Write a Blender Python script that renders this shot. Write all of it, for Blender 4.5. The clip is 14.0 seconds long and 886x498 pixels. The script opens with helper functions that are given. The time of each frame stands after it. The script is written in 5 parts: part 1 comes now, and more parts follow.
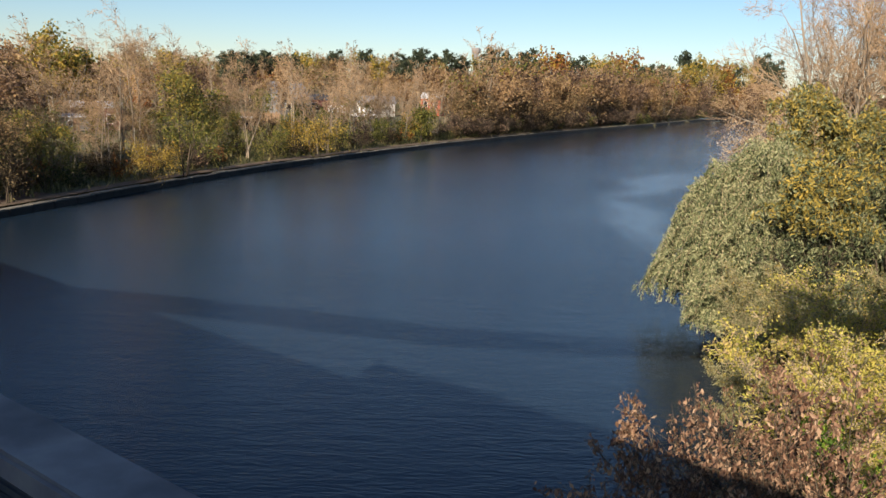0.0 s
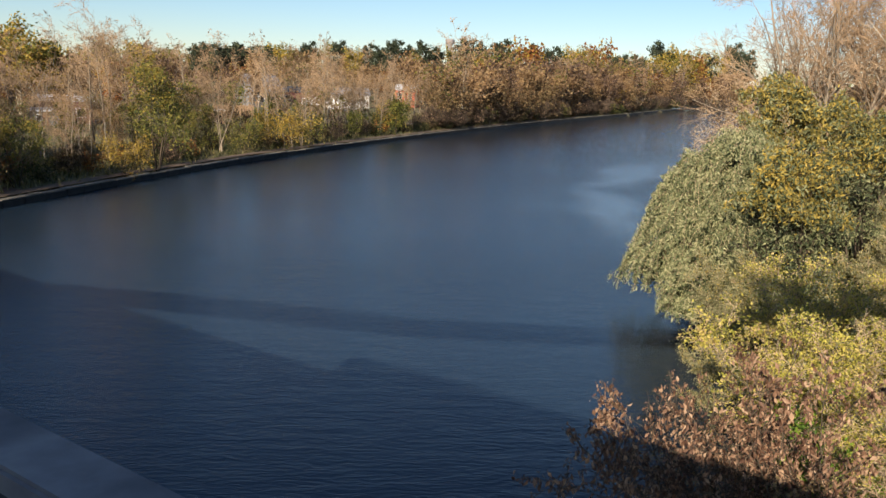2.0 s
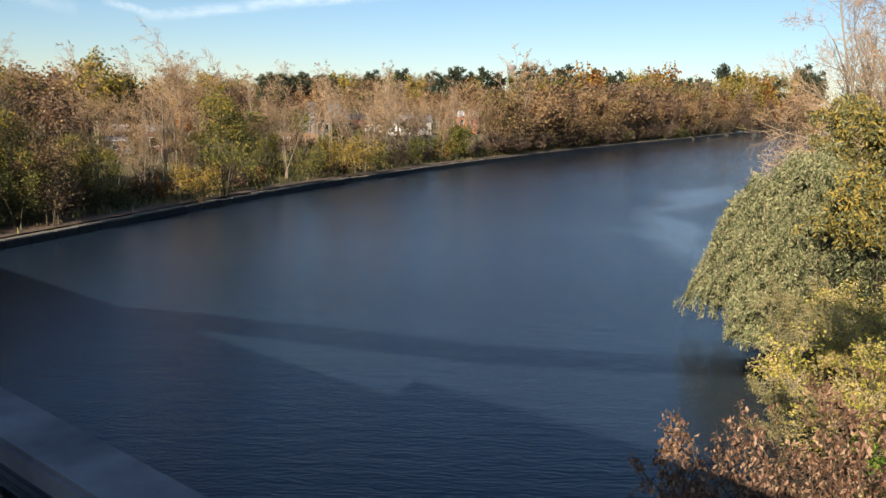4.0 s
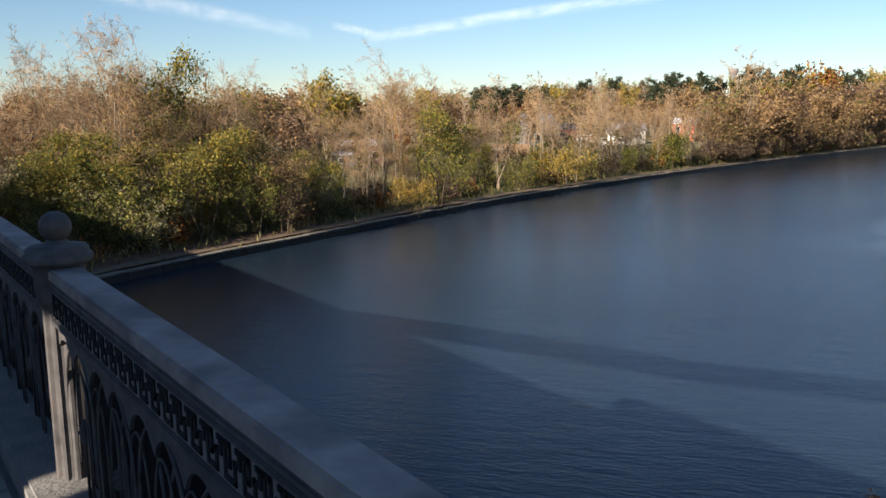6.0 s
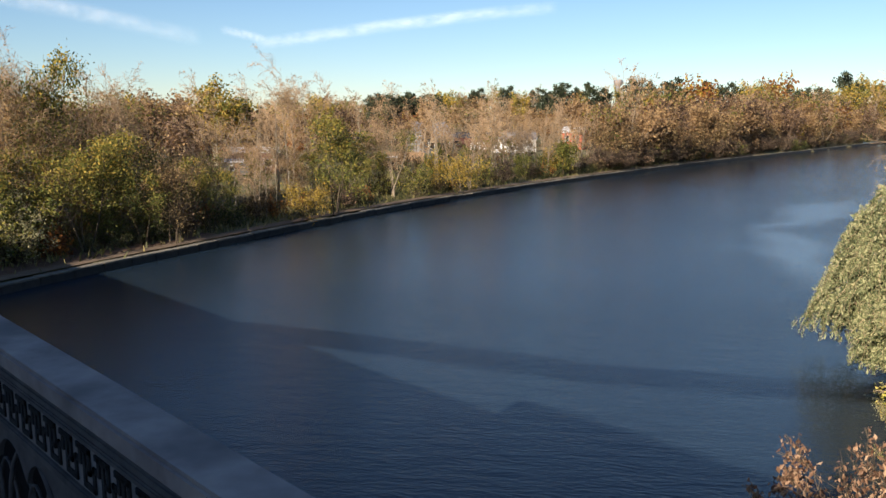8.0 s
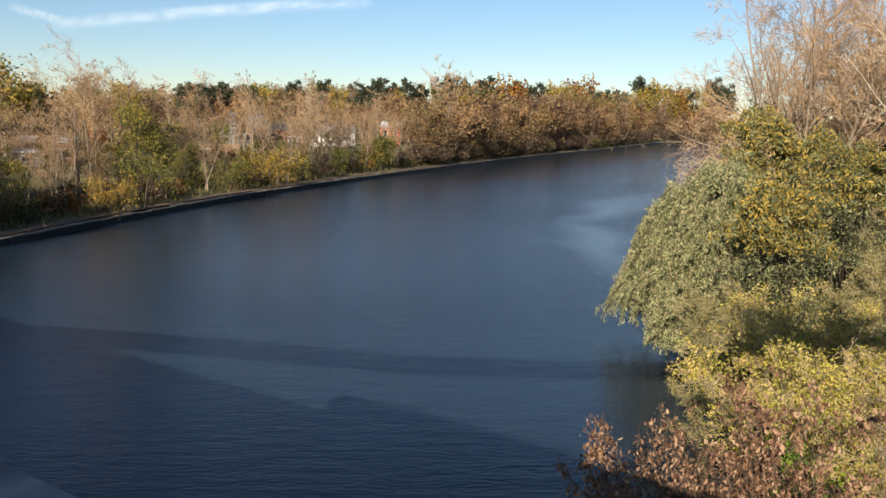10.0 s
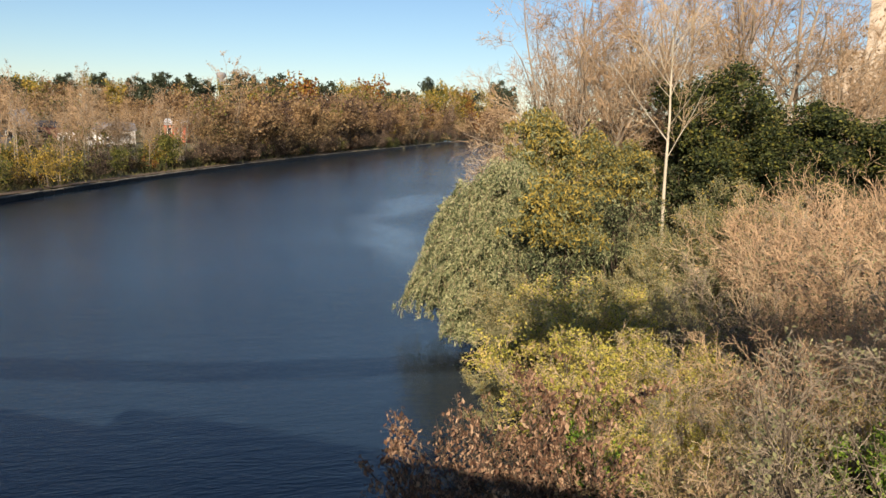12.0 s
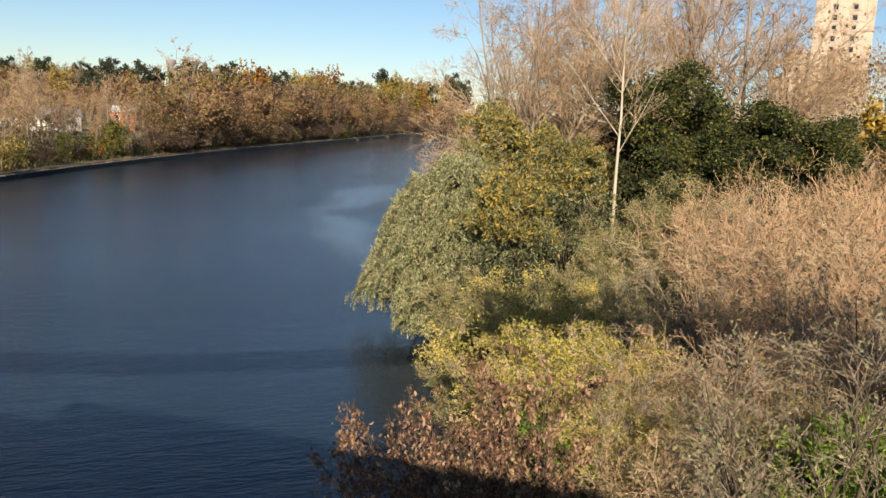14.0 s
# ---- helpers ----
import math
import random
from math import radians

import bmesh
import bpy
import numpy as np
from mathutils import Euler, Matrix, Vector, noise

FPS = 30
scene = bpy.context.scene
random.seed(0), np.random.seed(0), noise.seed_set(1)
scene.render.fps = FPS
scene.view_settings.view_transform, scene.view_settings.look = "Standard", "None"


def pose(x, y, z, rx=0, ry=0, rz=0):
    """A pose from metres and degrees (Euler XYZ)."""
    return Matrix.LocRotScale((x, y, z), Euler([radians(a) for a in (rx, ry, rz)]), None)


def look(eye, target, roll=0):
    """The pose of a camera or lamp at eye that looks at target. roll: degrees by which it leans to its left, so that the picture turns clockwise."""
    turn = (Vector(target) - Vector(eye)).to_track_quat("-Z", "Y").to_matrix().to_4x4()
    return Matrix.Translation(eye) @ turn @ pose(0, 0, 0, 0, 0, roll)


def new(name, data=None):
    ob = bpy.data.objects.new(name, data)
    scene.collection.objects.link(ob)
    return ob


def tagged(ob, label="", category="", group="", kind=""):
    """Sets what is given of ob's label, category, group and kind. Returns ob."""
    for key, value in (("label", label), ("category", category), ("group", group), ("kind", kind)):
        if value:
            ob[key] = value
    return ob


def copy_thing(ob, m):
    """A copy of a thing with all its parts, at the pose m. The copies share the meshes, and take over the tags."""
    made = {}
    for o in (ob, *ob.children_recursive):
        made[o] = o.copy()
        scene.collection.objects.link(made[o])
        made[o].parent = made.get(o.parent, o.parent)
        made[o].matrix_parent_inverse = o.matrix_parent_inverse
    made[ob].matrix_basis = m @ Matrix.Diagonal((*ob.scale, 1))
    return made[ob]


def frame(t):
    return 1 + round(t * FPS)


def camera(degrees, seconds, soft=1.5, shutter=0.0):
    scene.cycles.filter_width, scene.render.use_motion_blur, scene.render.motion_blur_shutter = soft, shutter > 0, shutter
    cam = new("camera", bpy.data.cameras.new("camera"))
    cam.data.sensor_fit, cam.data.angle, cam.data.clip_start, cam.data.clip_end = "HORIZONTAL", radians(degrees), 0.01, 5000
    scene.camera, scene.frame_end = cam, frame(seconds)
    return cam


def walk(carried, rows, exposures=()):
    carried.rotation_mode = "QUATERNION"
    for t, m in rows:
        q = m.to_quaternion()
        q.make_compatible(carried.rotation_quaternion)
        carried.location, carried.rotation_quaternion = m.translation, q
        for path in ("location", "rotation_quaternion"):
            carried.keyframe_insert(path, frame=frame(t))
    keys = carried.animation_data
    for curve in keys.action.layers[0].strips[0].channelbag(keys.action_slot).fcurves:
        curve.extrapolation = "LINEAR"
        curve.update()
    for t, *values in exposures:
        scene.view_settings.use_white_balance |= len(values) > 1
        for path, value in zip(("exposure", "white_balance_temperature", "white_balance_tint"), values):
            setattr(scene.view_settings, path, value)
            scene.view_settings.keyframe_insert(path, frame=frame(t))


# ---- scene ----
cam = camera(57.4, 14.0)
# seconds, eye, turn
PATH = [
   (0.0, -0.000, -0.000, 11.0, 78.49, -2.35, 0.48),
   (0.5, -0.000, -0.000, 11.0, 78.14, -2.09, 0.35),
   (1.0, -0.000, -0.000, 11.0, 77.92, -2.13, -0.24),
   (1.5, -0.000, -0.000, 11.0, 77.95, -2.02, -0.86),
   (2.0, -0.000, -0.000, 11.0, 77.97, -2.04, -1.30),
   (2.2, -0.000, -0.000, 11.0, 77.98, -2.24, -1.48),
   (4.3, -0.000, -0.000, 11.0, 79.77, -0.75, 5.62),
   (4.5, -0.000, -0.000, 11.0, 79.67, -0.32, 8.00),
   (5.0, -0.003, -0.004, 11.0, 79.42, 0.44, 12.95),
   (5.5, -0.012, -0.016, 11.0, 79.78, 0.56, 16.03),
   (6.0, -0.021, -0.028, 11.0, 80.27, 0.49, 17.66),
   (6.5, -0.021, -0.028, 11.0, 80.54, 0.35, 18.52),
   (7.0, -0.021, -0.028, 11.0, 80.66, 0.34, 17.98),
   (7.5, -0.018, -0.024, 11.0, 80.78, 0.31, 15.32),
   (8.0, -0.012, -0.016, 11.0, 80.77, -0.02, 10.28),
   (8.2, -0.009, -0.012, 11.0, 80.77, -0.30, 8.72),
   (10.3, -0.000, -0.000, 11.0, 80.43, -1.73, -4.63),
   (10.5, -0.000, -0.000, 11.0, 80.27, -2.01, -6.38),
   (11.0, -0.000, -0.000, 11.0, 80.00, -2.14, -11.62),
   (11.5, -0.000, -0.000, 11.0, 80.00, -1.89, -15.29),
   (12.0, -0.000, -0.000, 11.0, 80.88, -2.10, -16.82),
   (12.5, -0.000, -0.000, 11.0, 81.18, -2.63, -17.32),
   (13.0, -0.000, -0.000, 11.0, 80.74, -3.25, -17.82),
   (13.5, -0.000, -0.000, 11.0, 80.52, -3.39, -18.61),
   (14.0, -0.000, -0.000, 11.0, 80.49, -3.09, -20.01),
]
walk(cam, [(t, pose(x, y, z, a, b, c)) for t, x, y, z, a, b, c in PATH], [(0.0, 0.85, 6200, 12), (2.2, 0.86, 6200, 12), (4.5, 0.93, 6250, 12), (6.0, 1.06, 6300, 12), (7.0, 1.1, 6300, 12), (8.2, 1.02, 6250, 12), (10.5, 0.83, 6350, 12), (14.0, 0.8, 6450, 12)])

# ---- sky, sun ----
SUN_AZ, SUN_EL = 203.0, 24.0
world = bpy.data.worlds.new("world")
scene.world = world
world.use_nodes = True
wt = world.node_tree
sky = wt.nodes.new("ShaderNodeTexSky")
sky.sky_type, sky.sun_disc = "NISHITA", False
sky.sun_elevation, sky.sun_rotation = radians(SUN_EL), radians(SUN_AZ)
sky.air_density, sky.dust_density, sky.ozone_density, sky.altitude = 1.0, 0.0, 4.0, 0
wt.links.new(sky.outputs[0], wt.nodes["Background"].inputs[0])
wt.nodes["Background"].inputs[1].default_value = 0.060
sun = new("sun", bpy.data.lights.new("sun", "SUN"))
sun.data.energy, sun.data.angle, sun.data.color = 5.0, radians(0.5), (1, 0.87, 0.68)
SUN_DIR = Vector((math.sin(radians(SUN_AZ)) * math.cos(radians(SUN_EL)),
                  math.cos(radians(SUN_AZ)) * math.cos(radians(SUN_EL)), math.sin(radians(SUN_EL))))
sun.matrix_world = look(SUN_DIR * 60, (0, 0, 0))


# ---- materials ----
class Mat:
    """A node material with a few shorthands."""

    def __init__(self, name, rough=0.8, metal=0.0):
        self.m = bpy.data.materials.new(name)
        self.m.use_nodes = True
        self.t = self.m.node_tree
        self.b = self.t.nodes["Principled BSDF"]
        self.b.inputs["Roughness"].default_value = rough
        self.b.inputs["Metallic"].default_value = metal

    def node(self, kind, **values):
        n = self.t.nodes.new(kind)
        for k, v in values.items():
            n.inputs[k].default_value = v
        return n

    def link(self, a, b):
        self.t.links.new(a, b)

    def coords(self, scale=(1, 1, 1), world_space=False):
        mp = self.node("ShaderNodeMapping", Scale=scale)
        if world_space:
            self.link(self.t.nodes.new("ShaderNodeNewGeometry").outputs["Position"], mp.inputs[0])
        else:
            self.link(self.t.nodes.new("ShaderNodeTexCoord").outputs["Object"], mp.inputs[0])
        return mp.outputs[0]

    def noise(self, scale, detail=4, vec=None, rough=0.55):
        n = self.node("ShaderNodeTexNoise", Scale=scale, Detail=detail, Roughness=rough)
        self.link(vec if vec is not None else self.coords(), n.inputs["Vector"])
        return n.outputs["Fac"]

    def ramp(self, fac, stops):
        r = self.t.nodes.new("ShaderNodeValToRGB")
        e = r.color_ramp.elements
        while len(e) < len(stops):
            e.new(0.5)
        for el, (p, c) in zip(e, stops):
            el.position, el.color = p, (*c, 1)
        self.link(fac, r.inputs[0])
        return r.outputs[0]

    def mix(self, fac, a, b, mode="MIX"):
        n = self.t.nodes.new("ShaderNodeMix")
        n.data_type, n.blend_type = "RGBA", mode
        for v, i in ((fac, 0), (a, 6), (b, 7)):
            if isinstance(v, (int, float)):
                n.inputs[i].default_value = v
            elif isinstance(v, tuple):
                n.inputs[i].default_value = (*v, 1)
            else:
                self.link(v, n.inputs[i])
        return n.outputs[2]

    def math(self, op, a, b=0.0):
        n = self.t.nodes.new("ShaderNodeMath")
        n.operation = op
        for v, i in ((a, 0), (b, 1)):
            if isinstance(v, (int, float)):
                n.inputs[i].default_value = v
            else:
                self.link(v, n.inputs[i])
        return n.outputs[0]

    def color(self, c):
        if isinstance(c, tuple):
            self.b.inputs["Base Color"].default_value = (*c, 1)
        else:
            self.link(c, self.b.inputs["Base Color"])

    def bump(self, h, strength=0.3, dist=0.02):
        n = self.node("ShaderNodeBump", Strength=strength, Distance=dist)
        self.link(h, n.inputs["Height"])
        self.link(n.outputs[0], self.b.inputs["Normal"])


def shade(c, k):
    return tuple(min(1, v * k) for v in c)


def plain(name, col, rough=0.7, metal=0.0, grain=6.0, spread=0.35, bump=0.25, dist=0.01):
    """Paint, stone or wood with two scales of variation."""
    m = Mat(name, rough, metal)
    v = m.coords()
    a = m.ramp(m.noise(grain, 5, v), [(0.3, shade(col, 1 - spread)), (0.7, shade(col, 1 + spread))])
    c = m.mix(m.math("MULTIPLY", m.noise(grain * 0.13, 3, v), 0.5), a, shade(col, 0.6))
    m.color(c)
    m.bump(m.noise(grain * 4, 4, v), bump, dist)
    return m.m


def leaf(name, stops, trans=0.35, patch=0.5, rough=0.6):
    """Leaves: each one its own tone, larger patches over the crown, some light through."""
    m = Mat(name, rough)
    geo = m.t.nodes.new("ShaderNodeNewGeometry")
    inf = m.t.nodes.new("ShaderNodeObjectInfo")
    f = 0.5
    for v, k in ((geo.outputs["Random Per Island"], 0.75), (m.noise(patch, 2), 0.8), (m.noise(patch * 6, 1), 0.9), (inf.outputs["Random"], 0.3)):
        f = m.math("ADD", m.math("MULTIPLY", m.math("SUBTRACT", v, 0.5), k), f)
    c = m.ramp(f, stops)
    m.color(c)
    tr = m.t.nodes.new("ShaderNodeBsdfTranslucent")
    m.link(c, tr.inputs[0])
    mx = m.node("ShaderNodeMixShader", Fac=trans)
    m.link(m.b.outputs[0], mx.inputs[1])
    m.link(tr.outputs[0], mx.inputs[2])
    m.link(mx.outputs[0], m.t.nodes["Material Output"].inputs[0])
    m.b.inputs["Specular IOR Level"].default_value = 0.25
    return m.m


def bark(name, a, b, scale=3.0):
    m = Mat(name, 0.85)
    v = m.coords((1, 1, 0.3))
    geo = m.t.nodes.new("ShaderNodeNewGeometry")
    c = m.ramp(m.noise(scale, 5, v), [(0.35, a), (0.65, b)])
    c = m.mix(m.math("MULTIPLY", geo.outputs["Random Per Island"], 0.5), c, shade(b, 1.25))
    m.color(c)
    m.bump(m.noise(scale * 5, 4, v), 0.4, 0.02)
    m.b.inputs["Specular IOR Level"].default_value = 0.2
    return m.m


def water_material():
    m = Mat("river_water", 0.07)
    m.b.inputs["IOR"].default_value = 1.33
    geo = m.t.nodes.new("ShaderNodeNewGeometry")
    pos = geo.outputs["Position"]
    # wind-ruffled and calmer areas, and a streak of pale sheen put into the colour in the bend
    mp = m.node("ShaderNodeMapping", Scale=(0.012, 0.03, 1))
    mp.inputs["Rotation"].default_value = (0, 0, radians(20))
    m.link(pos, mp.inputs[0])
    calm = m.ramp(m.noise(1.0, 4, mp.outputs[0]), [(0.35, (0.6,) * 3), (0.65, (1,) * 3)])
    wob = m.node("ShaderNodeTexNoise", Scale=0.05, Detail=3)
    m.link(pos, wob.inputs["Vector"])
    sub = m.node("ShaderNodeVectorMath")
    sub.operation = "MULTIPLY_ADD"
    m.link(wob.outputs["Color"], sub.inputs[0])
    sub.inputs[1].default_value = (12, 12, 0)
    m.link(pos, sub.inputs[2])
    slick_sheen = None
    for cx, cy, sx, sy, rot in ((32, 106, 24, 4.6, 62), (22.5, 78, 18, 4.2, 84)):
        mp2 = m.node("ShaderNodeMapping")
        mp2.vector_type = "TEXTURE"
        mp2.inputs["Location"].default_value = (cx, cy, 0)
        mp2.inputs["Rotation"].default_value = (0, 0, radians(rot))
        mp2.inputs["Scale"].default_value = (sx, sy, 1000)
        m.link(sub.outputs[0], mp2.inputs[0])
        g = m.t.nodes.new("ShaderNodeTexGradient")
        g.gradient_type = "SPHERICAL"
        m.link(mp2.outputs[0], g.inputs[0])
        slick_sheen = g.outputs["Fac"] if slick_sheen is None else m.math("MAXIMUM", slick_sheen, g.outputs["Fac"])
    slick_sheen = m.math("MINIMUM", m.math("MULTIPLY", slick_sheen, 1.6), 1.0)
    mp3 = m.node("ShaderNodeMapping", Scale=(0.85, 2.5, 1))
    mp3.inputs["Rotation"].default_value = (0, 0, radians(-8))
    m.link(pos, mp3.inputs[0])
    big = m.noise(0.55, 3, mp3.outputs[0], 0.5)
    small = m.noise(2.6, 4, mp3.outputs[0], 0.62)
    h = m.math("ADD", m.math("MULTIPLY", big, 0.7), m.math("MULTIPLY", small, 0.55))
    h = m.math("MULTIPLY", h, calm)
    m.bump(h, 1.0, WAVE)
    # the bend's pale sheen is mixed into the base colour
    m.color(m.mix(m.math("MULTIPLY", slick_sheen, 0.5), (0.014, 0.025, 0.040), (0.17, 0.24, 0.31)))
    m.link(m.math("ADD", m.math("MULTIPLY", slick_sheen, 0.12), 0.07), m.b.inputs["Roughness"])
    return m.m


def ground_material():
    m = Mat("grassy_ground", 0.95)
    v = m.coords()
    a = m.ramp(m.noise(0.9, 6, v), [(0.3, (0.05, 0.06, 0.018)), (0.5, (0.13, 0.12, 0.04)), (0.7, (0.20, 0.14, 0.06))])
    b = m.ramp(m.noise(9, 4, v), [(0.35, (0.06, 0.055, 0.02)), (0.65, (0.22, 0.17, 0.08))])
    m.color(m.mix(m.noise(0.07, 3, v), a, b))
    m.bump(m.noise(5, 5, v), 0.8, 0.15)
    return m.m


def stone_material(name, lo, hi, scale=2.0):
    m = Mat(name, 0.85)
    v = m.coords(world_space=True)
    inf = m.t.nodes.new("ShaderNodeObjectInfo")
    c = m.ramp(m.noise(scale, 6, v), [(0.3, lo), (0.7, hi)])
    c = m.mix(m.math("MULTIPLY", inf.outputs["Random"], 0.45), c, shade(lo, 0.7))
    m.color(c)
    m.bump(m.noise(scale * 8, 5, v), 0.5, 0.02)
    return m.m


def iron_material():
    """Weathered dark grey paint on cast iron."""
    m = Mat("painted_cast_iron", 0.75, 0.0)
    m.b.inputs["Specular IOR Level"].default_value = 0.25
    v = m.coords(world_space=True)
    c = m.ramp(m.noise(14, 6, v), [(0.3, (0.06, 0.057, 0.058)), (0.7, (0.125, 0.116, 0.116))])
    rust = m.ramp(m.noise(5, 5, v), [(0.58, (0, 0, 0)), (0.74, (1, 1, 1))])
    c = m.mix(m.math("MULTIPLY", rust, 0.5), c, (0.14, 0.10, 0.075))
    m.color(c)
    m.bump(m.noise(60, 4, v), 0.35, 0.003)
    return m.m


def handrail_material():
    """Worn grey handrail with scratches and dirty patches."""
    m = Mat("worn_handrail", 0.8)
    m.b.inputs["Specular IOR Level"].default_value = 0.2
    v = m.coords((1, 1, 1), True)
    c = m.ramp(m.noise(7, 6, v), [(0.3, (0.20, 0.168, 0.16)), (0.55, (0.31, 0.262, 0.245)), (0.75, (0.42, 0.36, 0.31))])
    d = m.ramp(m.noise(2.2, 4, v), [(0.5, (0, 0, 0)), (0.66, (1, 1, 1))])
    c = m.mix(m.math("MULTIPLY", d, 0.55), c, (0.09, 0.08, 0.078))
    m.color(c)
    m.bump(m.noise(45, 5, v), 0.3, 0.003)
    return m.m


WAVE = 0.068
KEY_GAP_DARK = plain("dark_key_gap", (0.012, 0.012, 0.013), 0.9, grain=40, spread=0.2)
GAP_DARK = plain("dark_gap_plate", (0.016, 0.015, 0.016), 1.0, grain=20, spread=0.3)
GAP_DARK.node_tree.nodes["Principled BSDF"].inputs["Specular IOR Level"].default_value = 0.1
WATER, GROUND = water_material(), ground_material()
IRON, HANDRAIL = iron_material(), handrail_material()
FRIEZE = plain("grey_frieze_paint", (0.20, 0.185, 0.18), 0.7, grain=18, spread=0.3)
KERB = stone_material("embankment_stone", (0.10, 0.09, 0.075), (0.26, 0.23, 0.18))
# damp wall face; its shade below the lit cap is put into the colour
KERB_WET_SHADED = stone_material("damp_wall_stone", (0.012, 0.011, 0.010), (0.035, 0.031, 0.027))
EARTH = stone_material("bare_leaf_strewn_earth", (0.075, 0.04, 0.025), (0.19, 0.105, 0.06), 1.8)
CONCRETE = stone_material("bridge_concrete", (0.22, 0.21, 0.2), (0.36, 0.34, 0.31), 1.2)
PAVING = stone_material("deck_paving", (0.17, 0.165, 0.16), (0.30, 0.285, 0.27), 6)
SAND = stone_material("sandy_path", (0.12, 0.08, 0.05), (0.24, 0.17, 0.11), 1.5)
BARK_DARK = bark("dark_bark", (0.035, 0.027, 0.02), (0.10, 0.075, 0.05))
BARK_GREY = bark("grey_bark", (0.13, 0.10, 0.075), (0.30, 0.24, 0.17))
BARK_PALE = bark("pale_bark", (0.22, 0.18, 0.13), (0.50, 0.43, 0.32), 1.6)
TWIG_TAN = bark("tan_twigs", (0.28, 0.19, 0.11), (0.54, 0.40, 0.25))
TWIG_BROWN = bark("brown_twigs", (0.19, 0.12, 0.07), (0.40, 0.27, 0.155))
TWIG_ROSE = bark("rosy_twigs", (0.26, 0.15, 0.085), (0.50, 0.34, 0.20))
L_OLIVE = leaf("olive_leaves", [(0.1, (0.04, 0.055, 0.015)), (0.45, (0.13, 0.14, 0.03)), (0.75, (0.25, 0.22, 0.045)), (1, (0.34, 0.27, 0.06))])
L_TAN = leaf("tan_orange_leaves", [(0.1, (0.09, 0.05, 0.025)), (0.45, (0.25, 0.15, 0.075)), (0.75, (0.38, 0.24, 0.11)), (1, (0.46, 0.32, 0.15))])
L_GOLD = leaf("golden_leaves", [(0.1, (0.16, 0.11, 0.02)), (0.45, (0.36, 0.24, 0.04)), (0.75, (0.50, 0.34, 0.06)), (1, (0.58, 0.44, 0.10))])
L_RUSSET = leaf("russet_leaves", [(0.1, (0.08, 0.03, 0.015)), (0.5, (0.26, 0.10, 0.03)), (1, (0.42, 0.20, 0.05))])
L_MAUVE = leaf("mauve_brown_leaves", [(0.1, (0.045, 0.028, 0.022)), (0.5, (0.16, 0.10, 0.07)), (1, (0.33, 0.22, 0.14))])
L_BROWN = leaf("brown_leaves", [(0.1, (0.05, 0.035, 0.02)), (0.5, (0.17, 0.12, 0.055)), (1, (0.34, 0.24, 0.11))])
L_GREEN = leaf("dark_green_leaves", [(0.1, (0.022, 0.030, 0.013)), (0.45, (0.058, 0.072, 0.026)), (0.8, (0.135, 0.135, 0.045)), (1, (0.27, 0.18, 0.06))])
L_PINE = leaf("pine_needles", [(0.1, (0.02, 0.028, 0.016)), (0.6, (0.05, 0.062, 0.032)), (1, (0.10, 0.105, 0.05))], 0.15)
L_WILLOW = leaf("willow_leaves", [(0.1, (0.042, 0.055, 0.026)), (0.4, (0.13, 0.148, 0.065)), (0.65, (0.26, 0.265, 0.125)), (1, (0.48, 0.45, 0.24))], 0.25, 1.1)
L_WILLOWGOLD = leaf("yellowing_willow_leaves", [(0.1, (0.14, 0.12, 0.03)), (0.4, (0.27, 0.215, 0.05)), (0.7, (0.46, 0.335, 0.07)), (1, (0.60, 0.42, 0.09))], 0.35, 0.4)
L_YELLOW = leaf("yellow_green_leaves", [(0.08, (0.10, 0.105, 0.022)), (0.28, (0.34, 0.32, 0.05)), (0.52, (0.59, 0.51, 0.095)), (0.85, (0.71, 0.56, 0.16)), (1, (0.64, 0.43, 0.22))], 0.4, 0.9)
L_FRESH = leaf("fresh_green_leaves", [(0.1, (0.08, 0.14, 0.02)), (0.5, (0.20, 0.30, 0.035)), (1, (0.40, 0.46, 0.07))], 0.4, 0.6)
L_DRY = leaf("dry_curled_leaves", [(0.1, (0.10, 0.05, 0.03)), (0.4, (0.26, 0.145, 0.085)), (0.7, (0.44, 0.28, 0.17)), (1, (0.60, 0.42, 0.27))], 0.3, 1.2)
L_SAGE = leaf("grey_green_leaves", [(0.1, (0.09, 0.095, 0.045)), (0.5, (0.26, 0.25, 0.12)), (1, (0.46, 0.40, 0.21))], 0.35, 0.5)


# ---- mesh helpers ----
def part(name, bm, material, parent=None, label=""):
    """Links a bmesh as one mesh object, under a thing or part where given."""
    me = bpy.data.meshes.new(name)
    bm.to_mesh(me)
    bm.free()
    me.materials.append(material)
    ob = new(name, me)
    if parent is not None:
        ob.parent = parent
    return tagged(ob, label)


def mesh_part(name, verts, faces, material, parent=None, label="", smooth=False):
    me = bpy.data.meshes.new(name)
    me.from_pydata(np.asarray(verts).tolist(), [], np.asarray(faces).tolist())
    me.materials.append(material)
    if smooth:
        me.polygons.foreach_set("use_smooth", [True] * len(me.polygons))
    ob = new(name, me)
    if parent is not None:
        ob.parent = parent
    return tagged(ob, label)


def thing(name, label, category, m=None, group="", kind=""):
    ob = tagged(new(name), label, category, group, kind)
    if m is not None:
        ob.matrix_basis = m
    return ob


def box(bm, size, at=(0, 0, 0), bevel=0.0, turn=0.0):
    m = Matrix.Translation(at) @ Matrix.Rotation(turn, 4, "Z") @ Matrix.Diagonal((*size, 1))
    r = bmesh.ops.create_cube(bm, size=1, matrix=m)
    if bevel:
        edges = {e for v in r["verts"] for e in v.link_edges}
        bmesh.ops.bevel(bm, geom=list(edges), offset=bevel, segments=2, affect="EDGES")
    return bm


